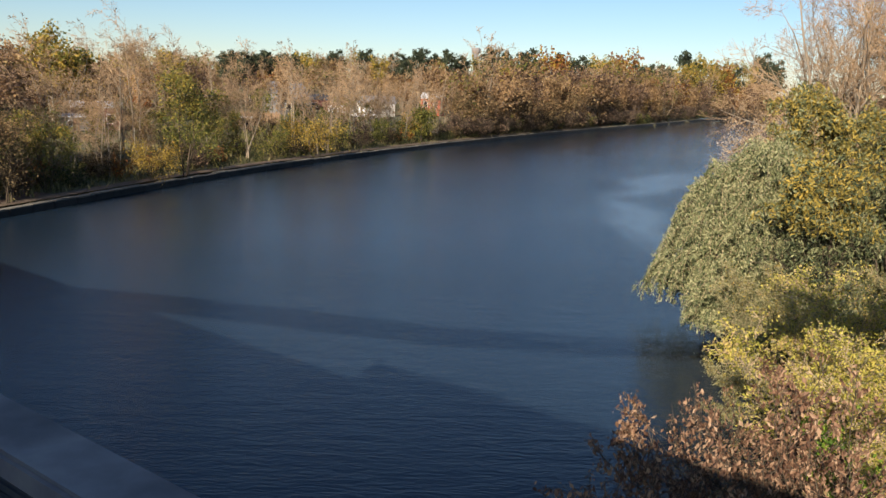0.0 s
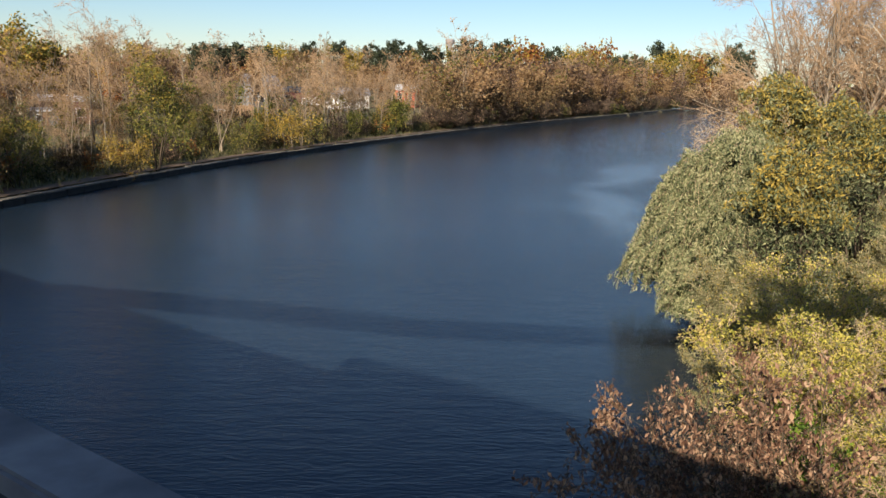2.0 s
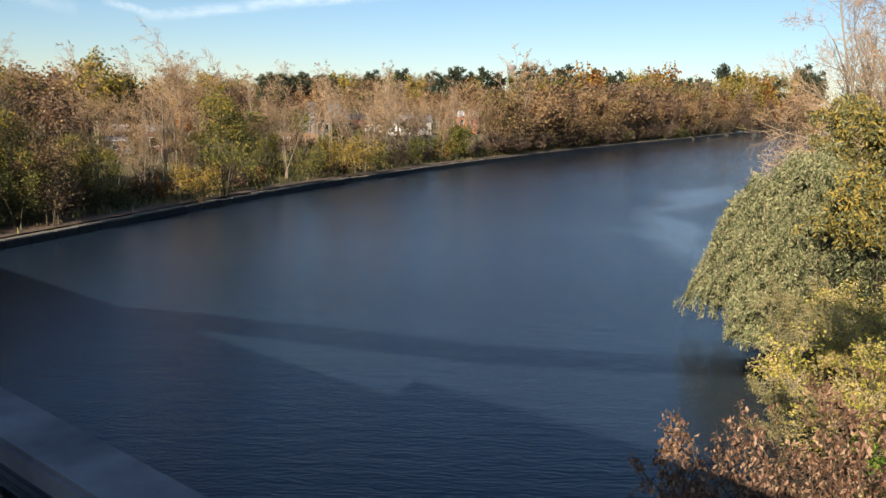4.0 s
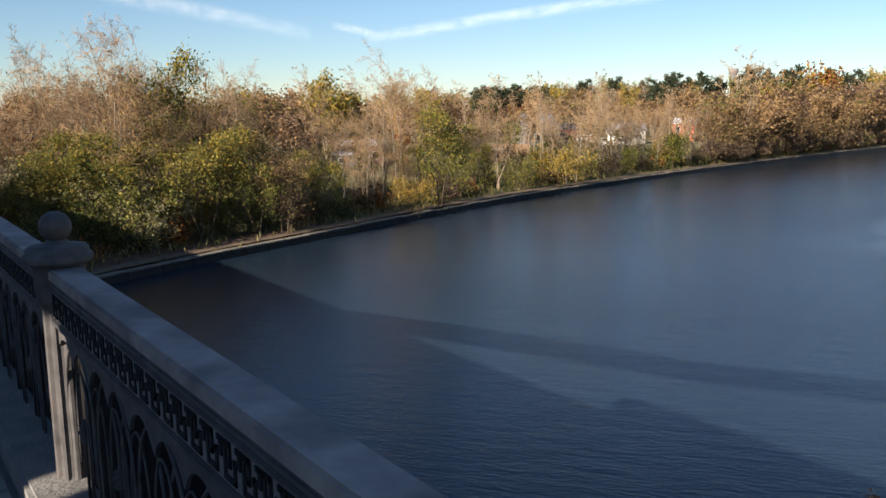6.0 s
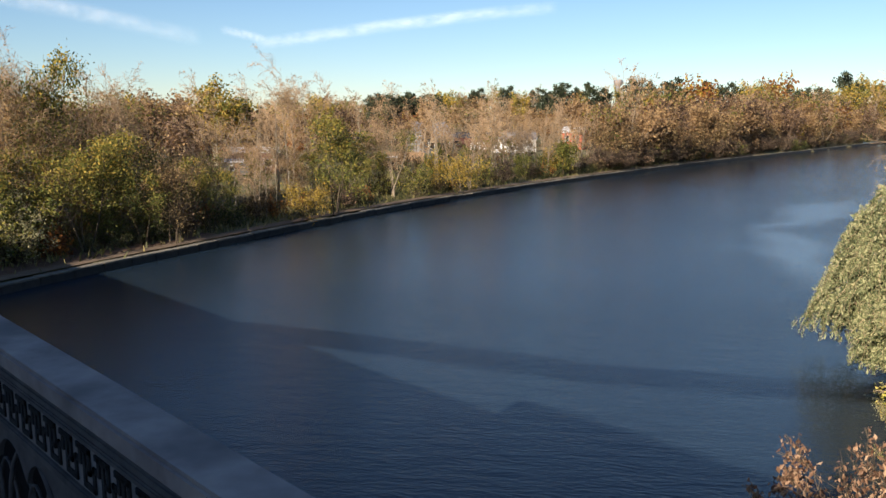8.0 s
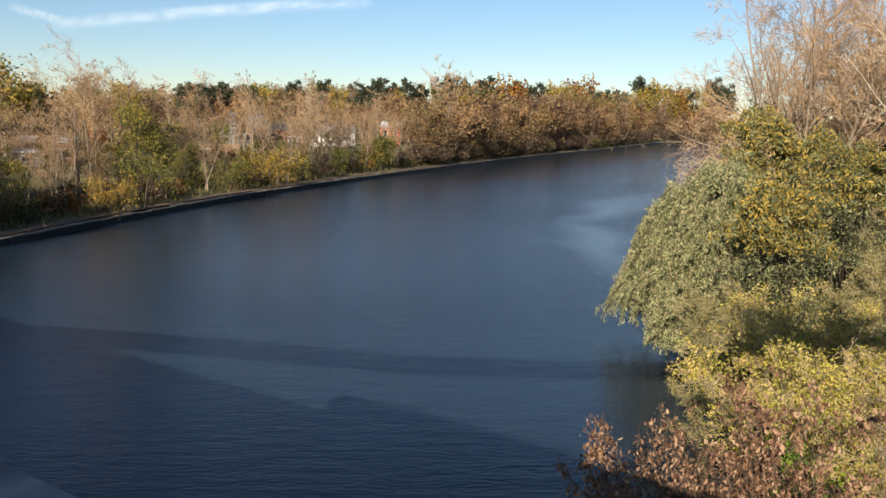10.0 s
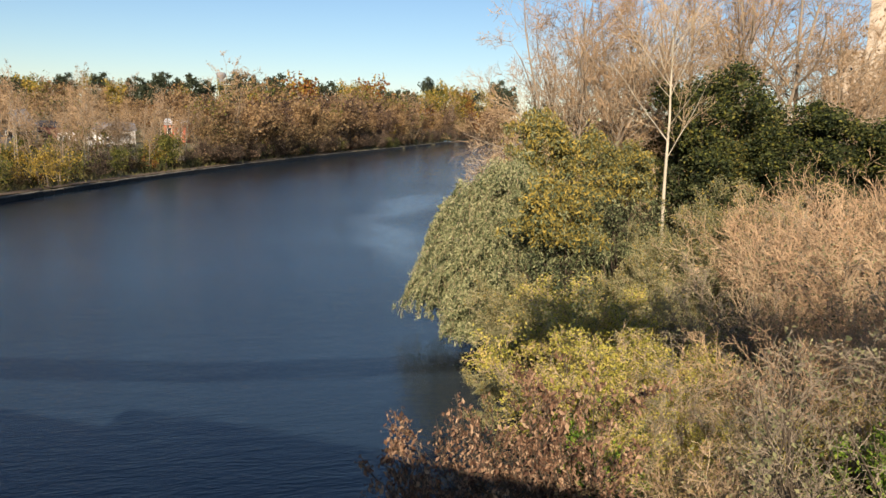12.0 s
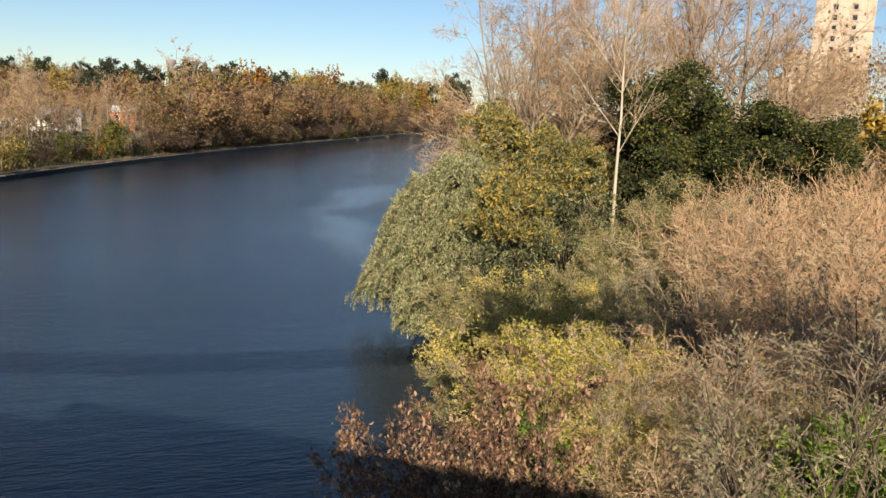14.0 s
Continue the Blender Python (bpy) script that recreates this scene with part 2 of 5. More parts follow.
def lathe(bm, profile, sides=20, at=(0, 0, 0)):
    """A turned body: profile of (radius, height) from the bottom up."""
    rings = []
    for r, z in profile:
        rings.append([bm.verts.new((at[0] + r * math.cos(2 * math.pi * k / sides), at[1] + r * math.sin(2 * math.pi * k / sides), at[2] + z))
                      for k in range(sides)])
    for a, b in zip(rings, rings[1:]):
        for k in range(sides):
            bm.faces.new((a[k], a[(k + 1) % sides], b[(k + 1) % sides], b[k]))
    bm.faces.new(rings[-1])
    bm.faces.new(rings[0][::-1])
    for f in bm.faces:
        f.smooth = True
    return bm


def tube(bm, pts, r, sides=6, closed=False):
    pts = [Vector(p) for p in pts]
    rings = []
    n = len(pts)
    for i, p in enumerate(pts):
        t = (pts[min(i + 1, n - 1)] - pts[max(i - 1, 0)]).normalized()
        u = t.orthogonal() if abs(t.y) > 0.95 else t.cross(Vector((0, 1, 0)))
        u.normalize()
        v = t.cross(u)
        rings.append([bm.verts.new(p + (u * math.cos(2 * math.pi * k / sides) + v * math.sin(2 * math.pi * k / sides)) * r) for k in range(sides)])
    for a, b in zip(rings, rings[1:]):
        for k in range(sides):
            bm.faces.new((a[k], a[(k + 1) % sides], b[(k + 1) % sides], b[k]))
    bm.faces.new(rings[0][::-1])
    bm.faces.new(rings[-1])
    for f in bm.faces:
        f.smooth = True
    return bm


# ---- the river's plan ----
def spline(pts, step):
    """Points every few metres along a smooth curve through pts."""
    p = [Vector((*q, 0)) for q in pts]
    out = []
    for i in range(len(p) - 1):
        a, b, c, d = p[max(i - 1, 0)], p[i], p[i + 1], p[min(i + 2, len(p) - 1)]
        k = max(2, int((c - b).length / step))
        for j in range(k):
            t = j / k
            out.append(0.5 * ((2 * b) + (c - a) * t + (2 * a - 5 * b + 4 * c - d) * t * t + (3 * b - a - 3 * c + d) * t ** 3))
    out.append(p[-1])
    return np.array([(q.x, q.y) for q in out])


FAR = spline([(-75, -260), (-60, -60), (-41, 15), (-36.5, 44), (-31.5, 64), (-27, 81), (-18.7, 106), (-1.4, 147), (29.5, 210), (70, 284), (141, 415), (300, 680), (620, 1200)], 2.5)
NEAR = spline([(-40, -260), (-12, -60), (-3, -12), (4.2, 10), (10.2, 22), (13.2, 32), (15.0, 44), (22, 60), (32, 80), (50, 120), (90, 190), (132, 262), (205, 390), (370, 650), (700, 1170)], 4)


def edge_distance(xy, line):
    """Signed distance to a bank line, positive on its right as it runs upstream."""
    best = np.full(len(xy), 1e18)
    sign = np.ones(len(xy))
    for a, b in zip(line[:-1], line[1:]):
        d = b - a
        t = np.clip(((xy - a) @ d) / (d @ d), 0, 1)
        q = xy - (a + t[:, None] * d)
        dist = (q ** 2).sum(1)
        s = np.sign(d[1] * q[:, 0] - d[0] * q[:, 1])
        m = dist < best
        best[m], sign[m] = dist[m], s[m]
    return np.sqrt(best) * np.where(sign == 0, 1, sign)


def smooth01(x, a, b):
    t = np.clip((x - a) / (b - a), 0, 1)
    return t * t * (3 - 2 * t)


def heights(xy):
    xy = np.asarray(xy, float).reshape(-1, 2)
    f = -edge_distance(xy, FAR)     # metres of land behind the far bank
    n = edge_distance(xy, NEAR)     # metres of land behind the near bank
    ripple = 0.25 * np.sin(xy[:, 0] * 0.21) * np.cos(xy[:, 1] * 0.17)
    zf = 0.62 + 0.9 * smooth01(f, 3, 16) + 1.2 * smooth01(f, 60, 160) + 7 * smooth01(f, 90, 320) + 5 * smooth01(xy[:, 1], 260, 460) * smooth01(f, 15, 60) + ripple * smooth01(f, 5, 15)
    zn = 0.35 + 3.2 * smooth01(n, 0, 14) + 1.6 * smooth01(n, 12, 40) + ripple * smooth01(n, 2, 8)
    bed = -2.5 + 0 * f
    z = np.where(f > 0, zf, np.where(n > 0, zn, bed))
    return z


def height(x, y):
    return float(heights([(x, y)])[0])


def axis(lo, hi, step, far_lo, far_hi):
    a = list(np.arange(lo, hi + 0.1, step))
    s, x = step, hi
    while x < far_hi:
        s *= 1.35
        x += s
        a.append(x)
    s, x = step, lo
    while x > far_lo:
        s *= 1.35
        x -= s
        a.insert(0, x)
    return np.array(a)


def build_ground():
    xs, ys = axis(-90, 110, 2.5, -3500, 3500), axis(-20, 240, 2.5, -3500, 3500)
    gx, gy = np.meshgrid(xs, ys)
    xy = np.stack([gx.ravel(), gy.ravel()], 1)
    z = heights(xy)
    # the land's edge drops to the river bed just inside the water line
    v = np.column_stack([xy, z])
    w, h = len(xs), len(ys)
    i = (np.arange(h - 1)[:, None] * w + np.arange(w - 1)).ravel()
    ob = mesh_part("ground", v, np.stack([i, i + 1, i + w + 1, i + w], 1), GROUND, smooth=True)
    tagged(ob, "grassy autumn river banks with dry leaves", "ground", kind="structure")


def build_water():
    """One sheet between the two banks, tucked a little under them."""
    bm = bmesh.new()
    xs, ys = [-1200, 1600], [-900, 2400]
    vs = [bm.verts.new((x, y, 0)) for x, y in ((xs[0], ys[0]), (xs[1], ys[0]), (xs[1], ys[1]), (xs[0], ys[1]))]
    bm.faces.new(vs)
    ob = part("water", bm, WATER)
    tagged(ob, "dark blue rippled river water reflecting the sky", "river", kind="structure")


def ribbon(line, lo, hi, z_of):
    """Verts and faces of a strip that runs along a line, from lo to hi metres to its left."""
    d = np.gradient(line, axis=0)
    d /= np.linalg.norm(d, axis=1)[:, None]
    n = np.stack([-d[:, 1], d[:, 0]], 1)
    a, b = line + n * lo, line + n * hi
    k = len(line)
    v = np.concatenate([np.column_stack([a, z_of(a)]), np.column_stack([b, z_of(b)])])
    i = np.arange(k - 1)
    return v, np.stack([i, i + 1, i + k + 1, i + k], 1)


def build_embankment():
    """The far bank's low stone wall in blocks, with a cap course and a sandy path behind."""
    wall = thing("embankment_wall", "low dark stone embankment wall along the far bank", "embankment", kind="structure")
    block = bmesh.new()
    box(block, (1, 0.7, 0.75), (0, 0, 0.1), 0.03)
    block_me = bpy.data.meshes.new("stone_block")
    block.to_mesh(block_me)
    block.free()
    block_me.materials.append(KERB_WET_SHADED)
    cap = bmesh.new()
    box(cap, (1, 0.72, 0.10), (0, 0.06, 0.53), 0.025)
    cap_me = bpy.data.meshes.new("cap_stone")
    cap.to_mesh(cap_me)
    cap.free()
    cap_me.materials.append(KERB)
    rng = random.Random(11)
    seg = FAR[(FAR[:, 1] > -10) & (FAR[:, 1] < 470)]
    for a, b in zip(seg[:-1], seg[1:]):
        d = b - a
        ln = float(np.hypot(*d))
        c = (a + b) / 2
        rz = math.atan2(d[1], d[0])
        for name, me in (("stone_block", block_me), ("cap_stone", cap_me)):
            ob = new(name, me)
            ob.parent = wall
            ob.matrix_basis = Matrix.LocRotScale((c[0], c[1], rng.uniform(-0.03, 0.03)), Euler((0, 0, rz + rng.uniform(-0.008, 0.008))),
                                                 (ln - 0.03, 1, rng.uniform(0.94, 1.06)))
    line = FAR[(FAR[:, 1] > -10) & (FAR[:, 1] < 250)]
    v, f = ribbon(line, 0.6, 2.1, lambda p: heights(p) + 0.05)
    tagged(mesh_part("footpath", v, f, SAND), "narrow sandy path strewn with leaves behind the embankment", "path", kind="structure")
    line = FAR[(FAR[:, 1] > 36) & (FAR[:, 1] < 67)]
    v, f = ribbon(line, 2.1, 6.5, lambda p: heights(p) + 0.06)
    tagged(mesh_part("earth_slope", v, f, EARTH), "bare reddish-brown earth slope strewn with leaves", "slope", kind="structure")


# ---- plants ----
def tubes(P, R, sides):
    """Branches as tubes: P is n branches of k points, R their radii."""
    n, k, _ = P.shape
    T = P[:, -1] - P[:, 0]
    T /= np.linalg.norm(T, axis=1)[:, None] + 1e-9
    ref = np.where(np.abs(T[:, 2:3]) > 0.9, np.array([[1.0, 0, 0]]), np.array([[0, 0, 1.0]]))
    U = np.cross(T, ref)
    U /= np.linalg.norm(U, axis=1)[:, None]
    W = np.cross(T, U)
    ang = np.arange(sides) * 2 * np.pi / sides
    ring = np.cos(ang)[None, :, None] * U[:, None] + np.sin(ang)[None, :, None] * W[:, None]
    V = (P[:, :, None] + R[:, :, None, None] * ring[:, None]).reshape(-1, 3)
    b = (np.arange(n)[:, None, None] * k + np.arange(k - 1)[None, :, None]) * sides
    s = np.arange(sides)[None, None]
    s2 = (s + 1) % sides
    F = np.stack([b + s, b + s2, b + s2 + sides, b + s + sides], -1).reshape(-1, 4)
    return V, F


def shoots(rng, start, way, length, k, wiggle, lift):
    """Wiggling branches from start points; lift bends them up (or down, below zero)."""
    n = len(start)
    P = np.zeros((n, k, 3))
    P[:, 0] = start
    d = way.copy()
    for i in range(1, k):
        d = d + rng.normal(0, wiggle, (n, 3))
        d[:, 2] += lift
        d /= np.linalg.norm(d, axis=1)[:, None]
        P[:, i] = P[:, i - 1] + d * (length / (k - 1))[:, None]
    return P


def offspring(rng, P, R, L, n, t0, t1, angle, ratio, k, wiggle, lift, rr=0.5):
    """n side branches on each branch."""
    m, kp, _ = P.shape
    who = np.repeat(np.arange(m), n)
    t = rng.uniform(t0, t1, m * n)
    x = t * (kp - 1)
    i = np.minimum(x.astype(int), kp - 2)
    f = (x - i)[:, None]
    start = P[who, i] * (1 - f) + P[who, i + 1] * f
    tan = P[who, i + 1] - P[who, i]
    tan /= np.linalg.norm(tan, axis=1)[:, None]
    rnd = rng.normal(0, 1, (m * n, 3))
    side = rnd - (rnd * tan).sum(1)[:, None] * tan
    side /= np.linalg.norm(side, axis=1)[:, None]
    a = np.radians(angle) * rng.uniform(0.7, 1.25, m * n)
    way = tan * np.cos(a)[:, None] + side * np.sin(a)[:, None]
    ln = L[who] * ratio * (1.15 - 0.6 * t) * rng.uniform(0.65, 1.25, m * n)
    Q = shoots(rng, start, way, ln, k, wiggle, lift)
    r0 = (R[who, i] * (1 - f[:, 0]) + R[who, i + 1] * f[:, 0]) * rr
    return Q, r0[:, None] * np.linspace(1, 0.35, k)[None], ln


def leaves(rng, C, size, aspect=0.6, hang=0.0, spread=0.5):
    """One small pointed leaf, folded by its own turn, at each point."""
    n = len(C)
    a = rng.normal(0, 1, (n, 3))
    a[:, 2] = a[:, 2] * (1 - hang) - 2.5 * hang
    a /= np.linalg.norm(a, axis=1)[:, None]
    b = np.cross(a, rng.normal(0, 1, (n, 3)))
    b /= np.linalg.norm(b, axis=1)[:, None] + 1e-9
    s = size * rng.uniform(1 - spread, 1 + spread, n)[:, None]
    c = np.cross(a, b) * s * 0.12
    V = np.stack([C - a * s / 2, C + b * s * aspect / 2 + c, C + a * s / 2, C - b * s * aspect / 2 + c], 1).reshape(-1, 3)
    return V, (np.arange(n)[:, None] * 4 + np.arange(4))


def along(rng, P, n, jitter):
    """n points on random places of branches."""
    m, k, _ = P.shape
    who = rng.integers(0, m, n)
    x = rng.uniform(0.15, 1, n) * (k - 1)
    i = np.minimum(x.astype(int), k - 2)
    f = (x - i)[:, None]
    return P[who, i] * (1 - f) + P[who, i + 1] * f + rng.normal(0, jitter, (n, 3))


def join(*vf):
    V, F, o = [], [], 0
    for v, f in vf:
        V.append(v)
        F.append(f + o)
        o += len(v)
    return np.concatenate(V), np.concatenate(F)


def plant(name, label, category, seed, height, stems=1, spread=0.15, trunk=0.022, bare=0.3, levels=(), n_leaf=0, leaf_size=0.3,
          aspect=0.6, hang=0.0, jitter=0.25, wood=BARK_GREY, twig=None, crown=None, second=None, second_share=0.0, sides=6, lean=(0, 0), twig_r=0.006, group="", slim=False):
    """A tree or shrub: stems, limbs, twigs, leaves.
    levels: for each order of branches (how many, angle, length ratio, wiggle, lift)."""
    rng = np.random.default_rng(seed)
    ob = thing(name, label, category, group=group)
    ang = rng.uniform(0, 2 * np.pi, stems)
    sp = spread * rng.uniform(0.4, 1.2, stems)
    way = np.stack([np.cos(ang) * sp + lean[0], np.sin(ang) * sp + lean[1], np.ones(stems)], 1)
    way /= np.linalg.norm(way, axis=1)[:, None]
    root = np.zeros((stems, 3))
    if stems > 1:
        root[:, :2] = rng.normal(0, 0.03 * height, (stems, 2))
    root[:, 2] = -0.3
    L = height * (rng.uniform(0.75, 1.0, stems) if stems > 1 else np.array([0.92]))
    k0 = 5 if slim else 9
    P = shoots(rng, root, way, L, k0, 0.06, 0.01)
    R = (trunk * height / max(1, stems ** 0.5)) * np.linspace(1, 0.12, k0)[None] * np.ones((stems, 1))
    wood_parts = [tubes(P, R, sides)]
    twigs, last = [], P
    t0 = bare
    for j, (n, angle, ratio, wig, lift) in enumerate(levels):
        k = (3 if slim else 5, 3, 2)[j]
        P, R, L = offspring(rng, P, R, L, n, t0, 1.0, angle, ratio, k, wig, lift)
        R = np.maximum(R, twig_r)
        t0 = 0.15
        (wood_parts if j < 1 else twigs).append(tubes(P, R, 4 if j == 0 and not slim else 3))
        last = P
    v, f = join(*wood_parts)
    mesh_part("trunk", v, f, wood, ob, smooth=True)
    if twigs:
        v, f = join(*twigs)
        tagged(mesh_part("branchwork", v, f, twig or wood, ob), kind="stuff")
    if n_leaf:
        n2 = int(n_leaf * second_share)
        v, f = leaves(rng, along(rng, last, n_leaf - n2, jitter), leaf_size, aspect, hang)
        tagged(mesh_part("crown", v, f, crown, ob), kind="stuff")
        if n2:
            half = last[last[:, -1, 2] > np.quantile(last[:, -1, 2], 0.45)]
            v, f = leaves(rng, along(rng, half, n2, jitter), leaf_size, aspect, hang)
            tagged(mesh_part("turned_leaves", v, f, second, ob), kind="stuff")
    return ob


KINDS = {}


def place(kind, maker, x, y, s=1.0, turn=None, sink=0.0, z=None, sx=1.0):
    """Plants one more of a kind; the first one is built, the others are copies."""
    if turn is None:
        turn = (x * 7.13 + y * 3.77) % 6.28
    m = Matrix.LocRotScale((x, y, (height(x, y) if z is None else z) - sink), Euler((0, 0, turn)), (s * sx, s * sx, s))
    if kind not in KINDS:
        KINDS[kind] = maker()
        KINDS[kind].matrix_basis = m
        return KINDS[kind]
    src = KINDS[kind]
    keep = src.matrix_basis.copy()
    src.scale = (1, 1, 1)
    ob = copy_thing(src, m)
    src.matrix_basis = keep
    return ob


# ---- the bridge ----
ALONG, OUT = Vector((-0.809, 0.588, 0)), Vector((0.588, 0.809, 0))
BRIDGE = Matrix((( -0.809, 0.588, 0, 0), (0.588, 0.809, 0, 0), (0, 0, 1, 0), (0, 0, 0, 1)))   # x along, y out over the water (left-handed, for places only)
RAIL_Y, RAIL_Z, POST_X, SPAN = 0.610, 10.40, 3.50, 5.6
TURN_B = math.atan2(-0.588, 0.809)      # local x runs back along the bridge


def on_bridge(s, y, z):
    """Pose at s metres along the rail from the eye, y metres out."""
    p = ALONG * s + OUT * y
    return Matrix.Translation((p.x, p.y, z)) @ Matrix.Rotation(TURN_B, 4, "Z")


def build_deck():
    deck = thing("bridge_deck", "grey concrete bridge deck with a paved footway", "bridge", on_bridge(0, 0, 0), kind="structure")
    bm = bmesh.new()
    box(bm, (130, 11.2, 0.5), (-10, -4.88, 9.12), 0.02)
    part("slab", bm, PAVING, deck)
    bm = bmesh.new()
    box(bm, (130, 0.3, 0.14), (-10, 0.56, 9.44), 0.02)
    part("kerb", bm, PAVING, deck)
    bm = bmesh.new()
    box(bm, (130, 0.5, 1.2), (-10, 0.2, 8.2), 0.02)
    part("edge_girder", bm, CONCRETE, deck)
    tile = bmesh.new()
    box(tile, (0.49, 0.49, 0.03), (0, 0, 0), 0.006)
    me = bpy.data.meshes.new("paving_slab")
    tile.to_mesh(me)
    tile.free()
    me.materials.append(PAVING)
    rng = random.Random(5)
    for i in range(16):
        for j in range(3):
            ob = new("paving_slab", me)
            ob.parent = deck
            ob.matrix_basis = pose(-0.5 - i * 0.5, 0.14 - j * 0.5, 9.385 + rng.uniform(-0.002, 0.003), rz=rng.uniform(-0.4, 0.4))


def rail_bay():
    """One bay of the railing: handrail, key frieze, interlaced arches and spindles. x from 0 to SPAN, z down from the top."""
    bay = thing("railing_bay", "dark grey cast iron railing bay with key frieze and interlaced arches", "railing", group="railing of the bridge")
    ln = SPAN - 0.12
    x0 = 0.06
    bm = bmesh.new()
    box(bm, (ln, 0.124, 0.05), (SPAN / 2, 0.006, -0.025), 0.008)
    part("handrail", bm, HANDRAIL, bay, "worn grey handrail")
    bm = bmesh.new()
    box(bm, (ln, 0.11, 0.022), (SPAN / 2, 0, -0.061), 0.005)
    part("moulding", bm, IRON, bay)
    for y, z, h in ((-0.042, -0.081, 0.016), (-0.042, -0.213, 0.024), (0, -0.96, 0.04)):
        bm = bmesh.new()
        box(bm, (ln, 0.03, h), (SPAN / 2, y, z), 0.004)
        part("crossbar", bm, IRON, bay)
    bm = bmesh.new()
    box(bm, (ln, 0.010, 0.114), (SPAN / 2, -0.041, -0.145), 0)
    part("frieze_panel", bm, FRIEZE, bay, "grey frieze panel behind the key pattern")
    # key pattern, one unit is 0.105 long; dark plates stand for its shaded openings
    key = bmesh.new()
    t, d = 0.013, 0.008
    for w, h, x, z in ((t, 0.092, 0.0, 0), (0.040, t, 0.0135, 0.0395), (t, 0.060, 0.027, 0.016), (0.022, t, 0.0225, -0.0075),
                       (0.062, t, 0.030, -0.0395), (t, 0.060, 0.0545, -0.016), (0.024, t, 0.060, 0.0075), (t, 0.046, 0.0815, 0.0225), (0.04, t, 0.0815, 0.0395)):
        box(key, (w, d, h), (x, 0, z), 0)
    kme = bpy.data.meshes.new("key_opening")
    key.to_mesh(kme)
    key.free()
    kme.materials.append(KEY_GAP_DARK)
    for i in range(int((ln - 0.03) / 0.105)):
        ob = new("key_opening", kme)
        ob.parent = bay
        ob.location = (x0 + 0.03 + i * 0.105, -0.0465, -0.145)
    # plate added behind the arches so that their gaps look dark
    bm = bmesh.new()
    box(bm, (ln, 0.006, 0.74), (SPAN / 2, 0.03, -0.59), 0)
    part("gap_plate", bm, GAP_DARK, bay, "black plate added behind the arches to darken their gaps")
    # solid web between the frieze and the heads of the arches, scalloped along its foot
    bm = bmesh.new()
    pitch, fine = 0.25, 10
    rows = []
    for i in range(int(ln / pitch * fine) + 1):
        u = (i / fine - 0.88) % 1.0 * 2 - 1
        z = -0.275 - 0.13 * (1 - math.sqrt(max(0.0, 1 - u * u * 0.94)))
        rows.append([bm.verts.new((x0 + i * pitch / fine, y, zz)) for y, zz in ((-0.034, -0.222), (-0.034, z), (-0.022, z), (-0.022, -0.222))])
    for a, b in zip(rows, rows[1:]):
        for k in range(3):
            bm.faces.new((a[k], b[k], b[k + 1], a[k + 1]))
    part("spandrel_web", bm, IRON, bay)
    # interlaced arches
    arch = bmesh.new()
    r, top = 0.225, -0.262
    pts = [(-r, 0, -0.94), (-r * 0.98, 0, -0.72)]
    for k in range(13):
        a = math.pi * (1 - k / 12)
        pts.append((r * math.cos(a), 0, top - 0.30 + 0.29 * math.sin(a)))
    pts += [(r * 0.98, 0, -0.72), (r, 0, -0.94)]
    tube(arch, pts, 0.0065, 6)
    ame = bpy.data.meshes.new("arch")
    arch.to_mesh(ame)
    arch.free()
    ame.materials.append(IRON)
    inner = bmesh.new()
    tube(inner, [(x * 0.45, 0, top - 0.1 + (z - top) * 0.9) for x, _, z in pts[1:-1]], 0.0045, 6)
    ime = bpy.data.meshes.new("inner_arch")
    inner.to_mesh(ime)
    inner.free()
    ime.materials.append(IRON)
    spin = bmesh.new()
    lathe(spin, [(0.006, -0.72), (0.006, -0.1), (0.016, -0.08), (0.022, -0.05), (0.014, -0.02), (0.026, 0.01), (0.014, 0.04), (0.02, 0.06), (0.006, 0.08), (0.006, 0.12)], 8, (0, 0, 0))
    sme = bpy.data.meshes.new("spindle")
    spin.to_mesh(sme)
    spin.free()
    sme.materials.append(IRON)
    n = int((ln - 0.4) / 0.25)
    for i in range(n + 1):
        for me, dy, z in ((ame, 0.008 if i % 2 else -0.008, 0), (ime, 0, 0)):
            ob = new(me.name.split(".")[0], me)
            ob.parent = bay
            ob.location = (x0 + 0.22 + i * 0.25, dy - 0.012, z)
        if i % 2 == 0:
            ob = new("spindle", sme)
            ob.parent = bay
            ob.matrix_basis = Matrix.LocRotScale((x0 + 0.22 + i * 0.25, -0.012, -0.62), None, (1, 1, 0.45))
    return bay


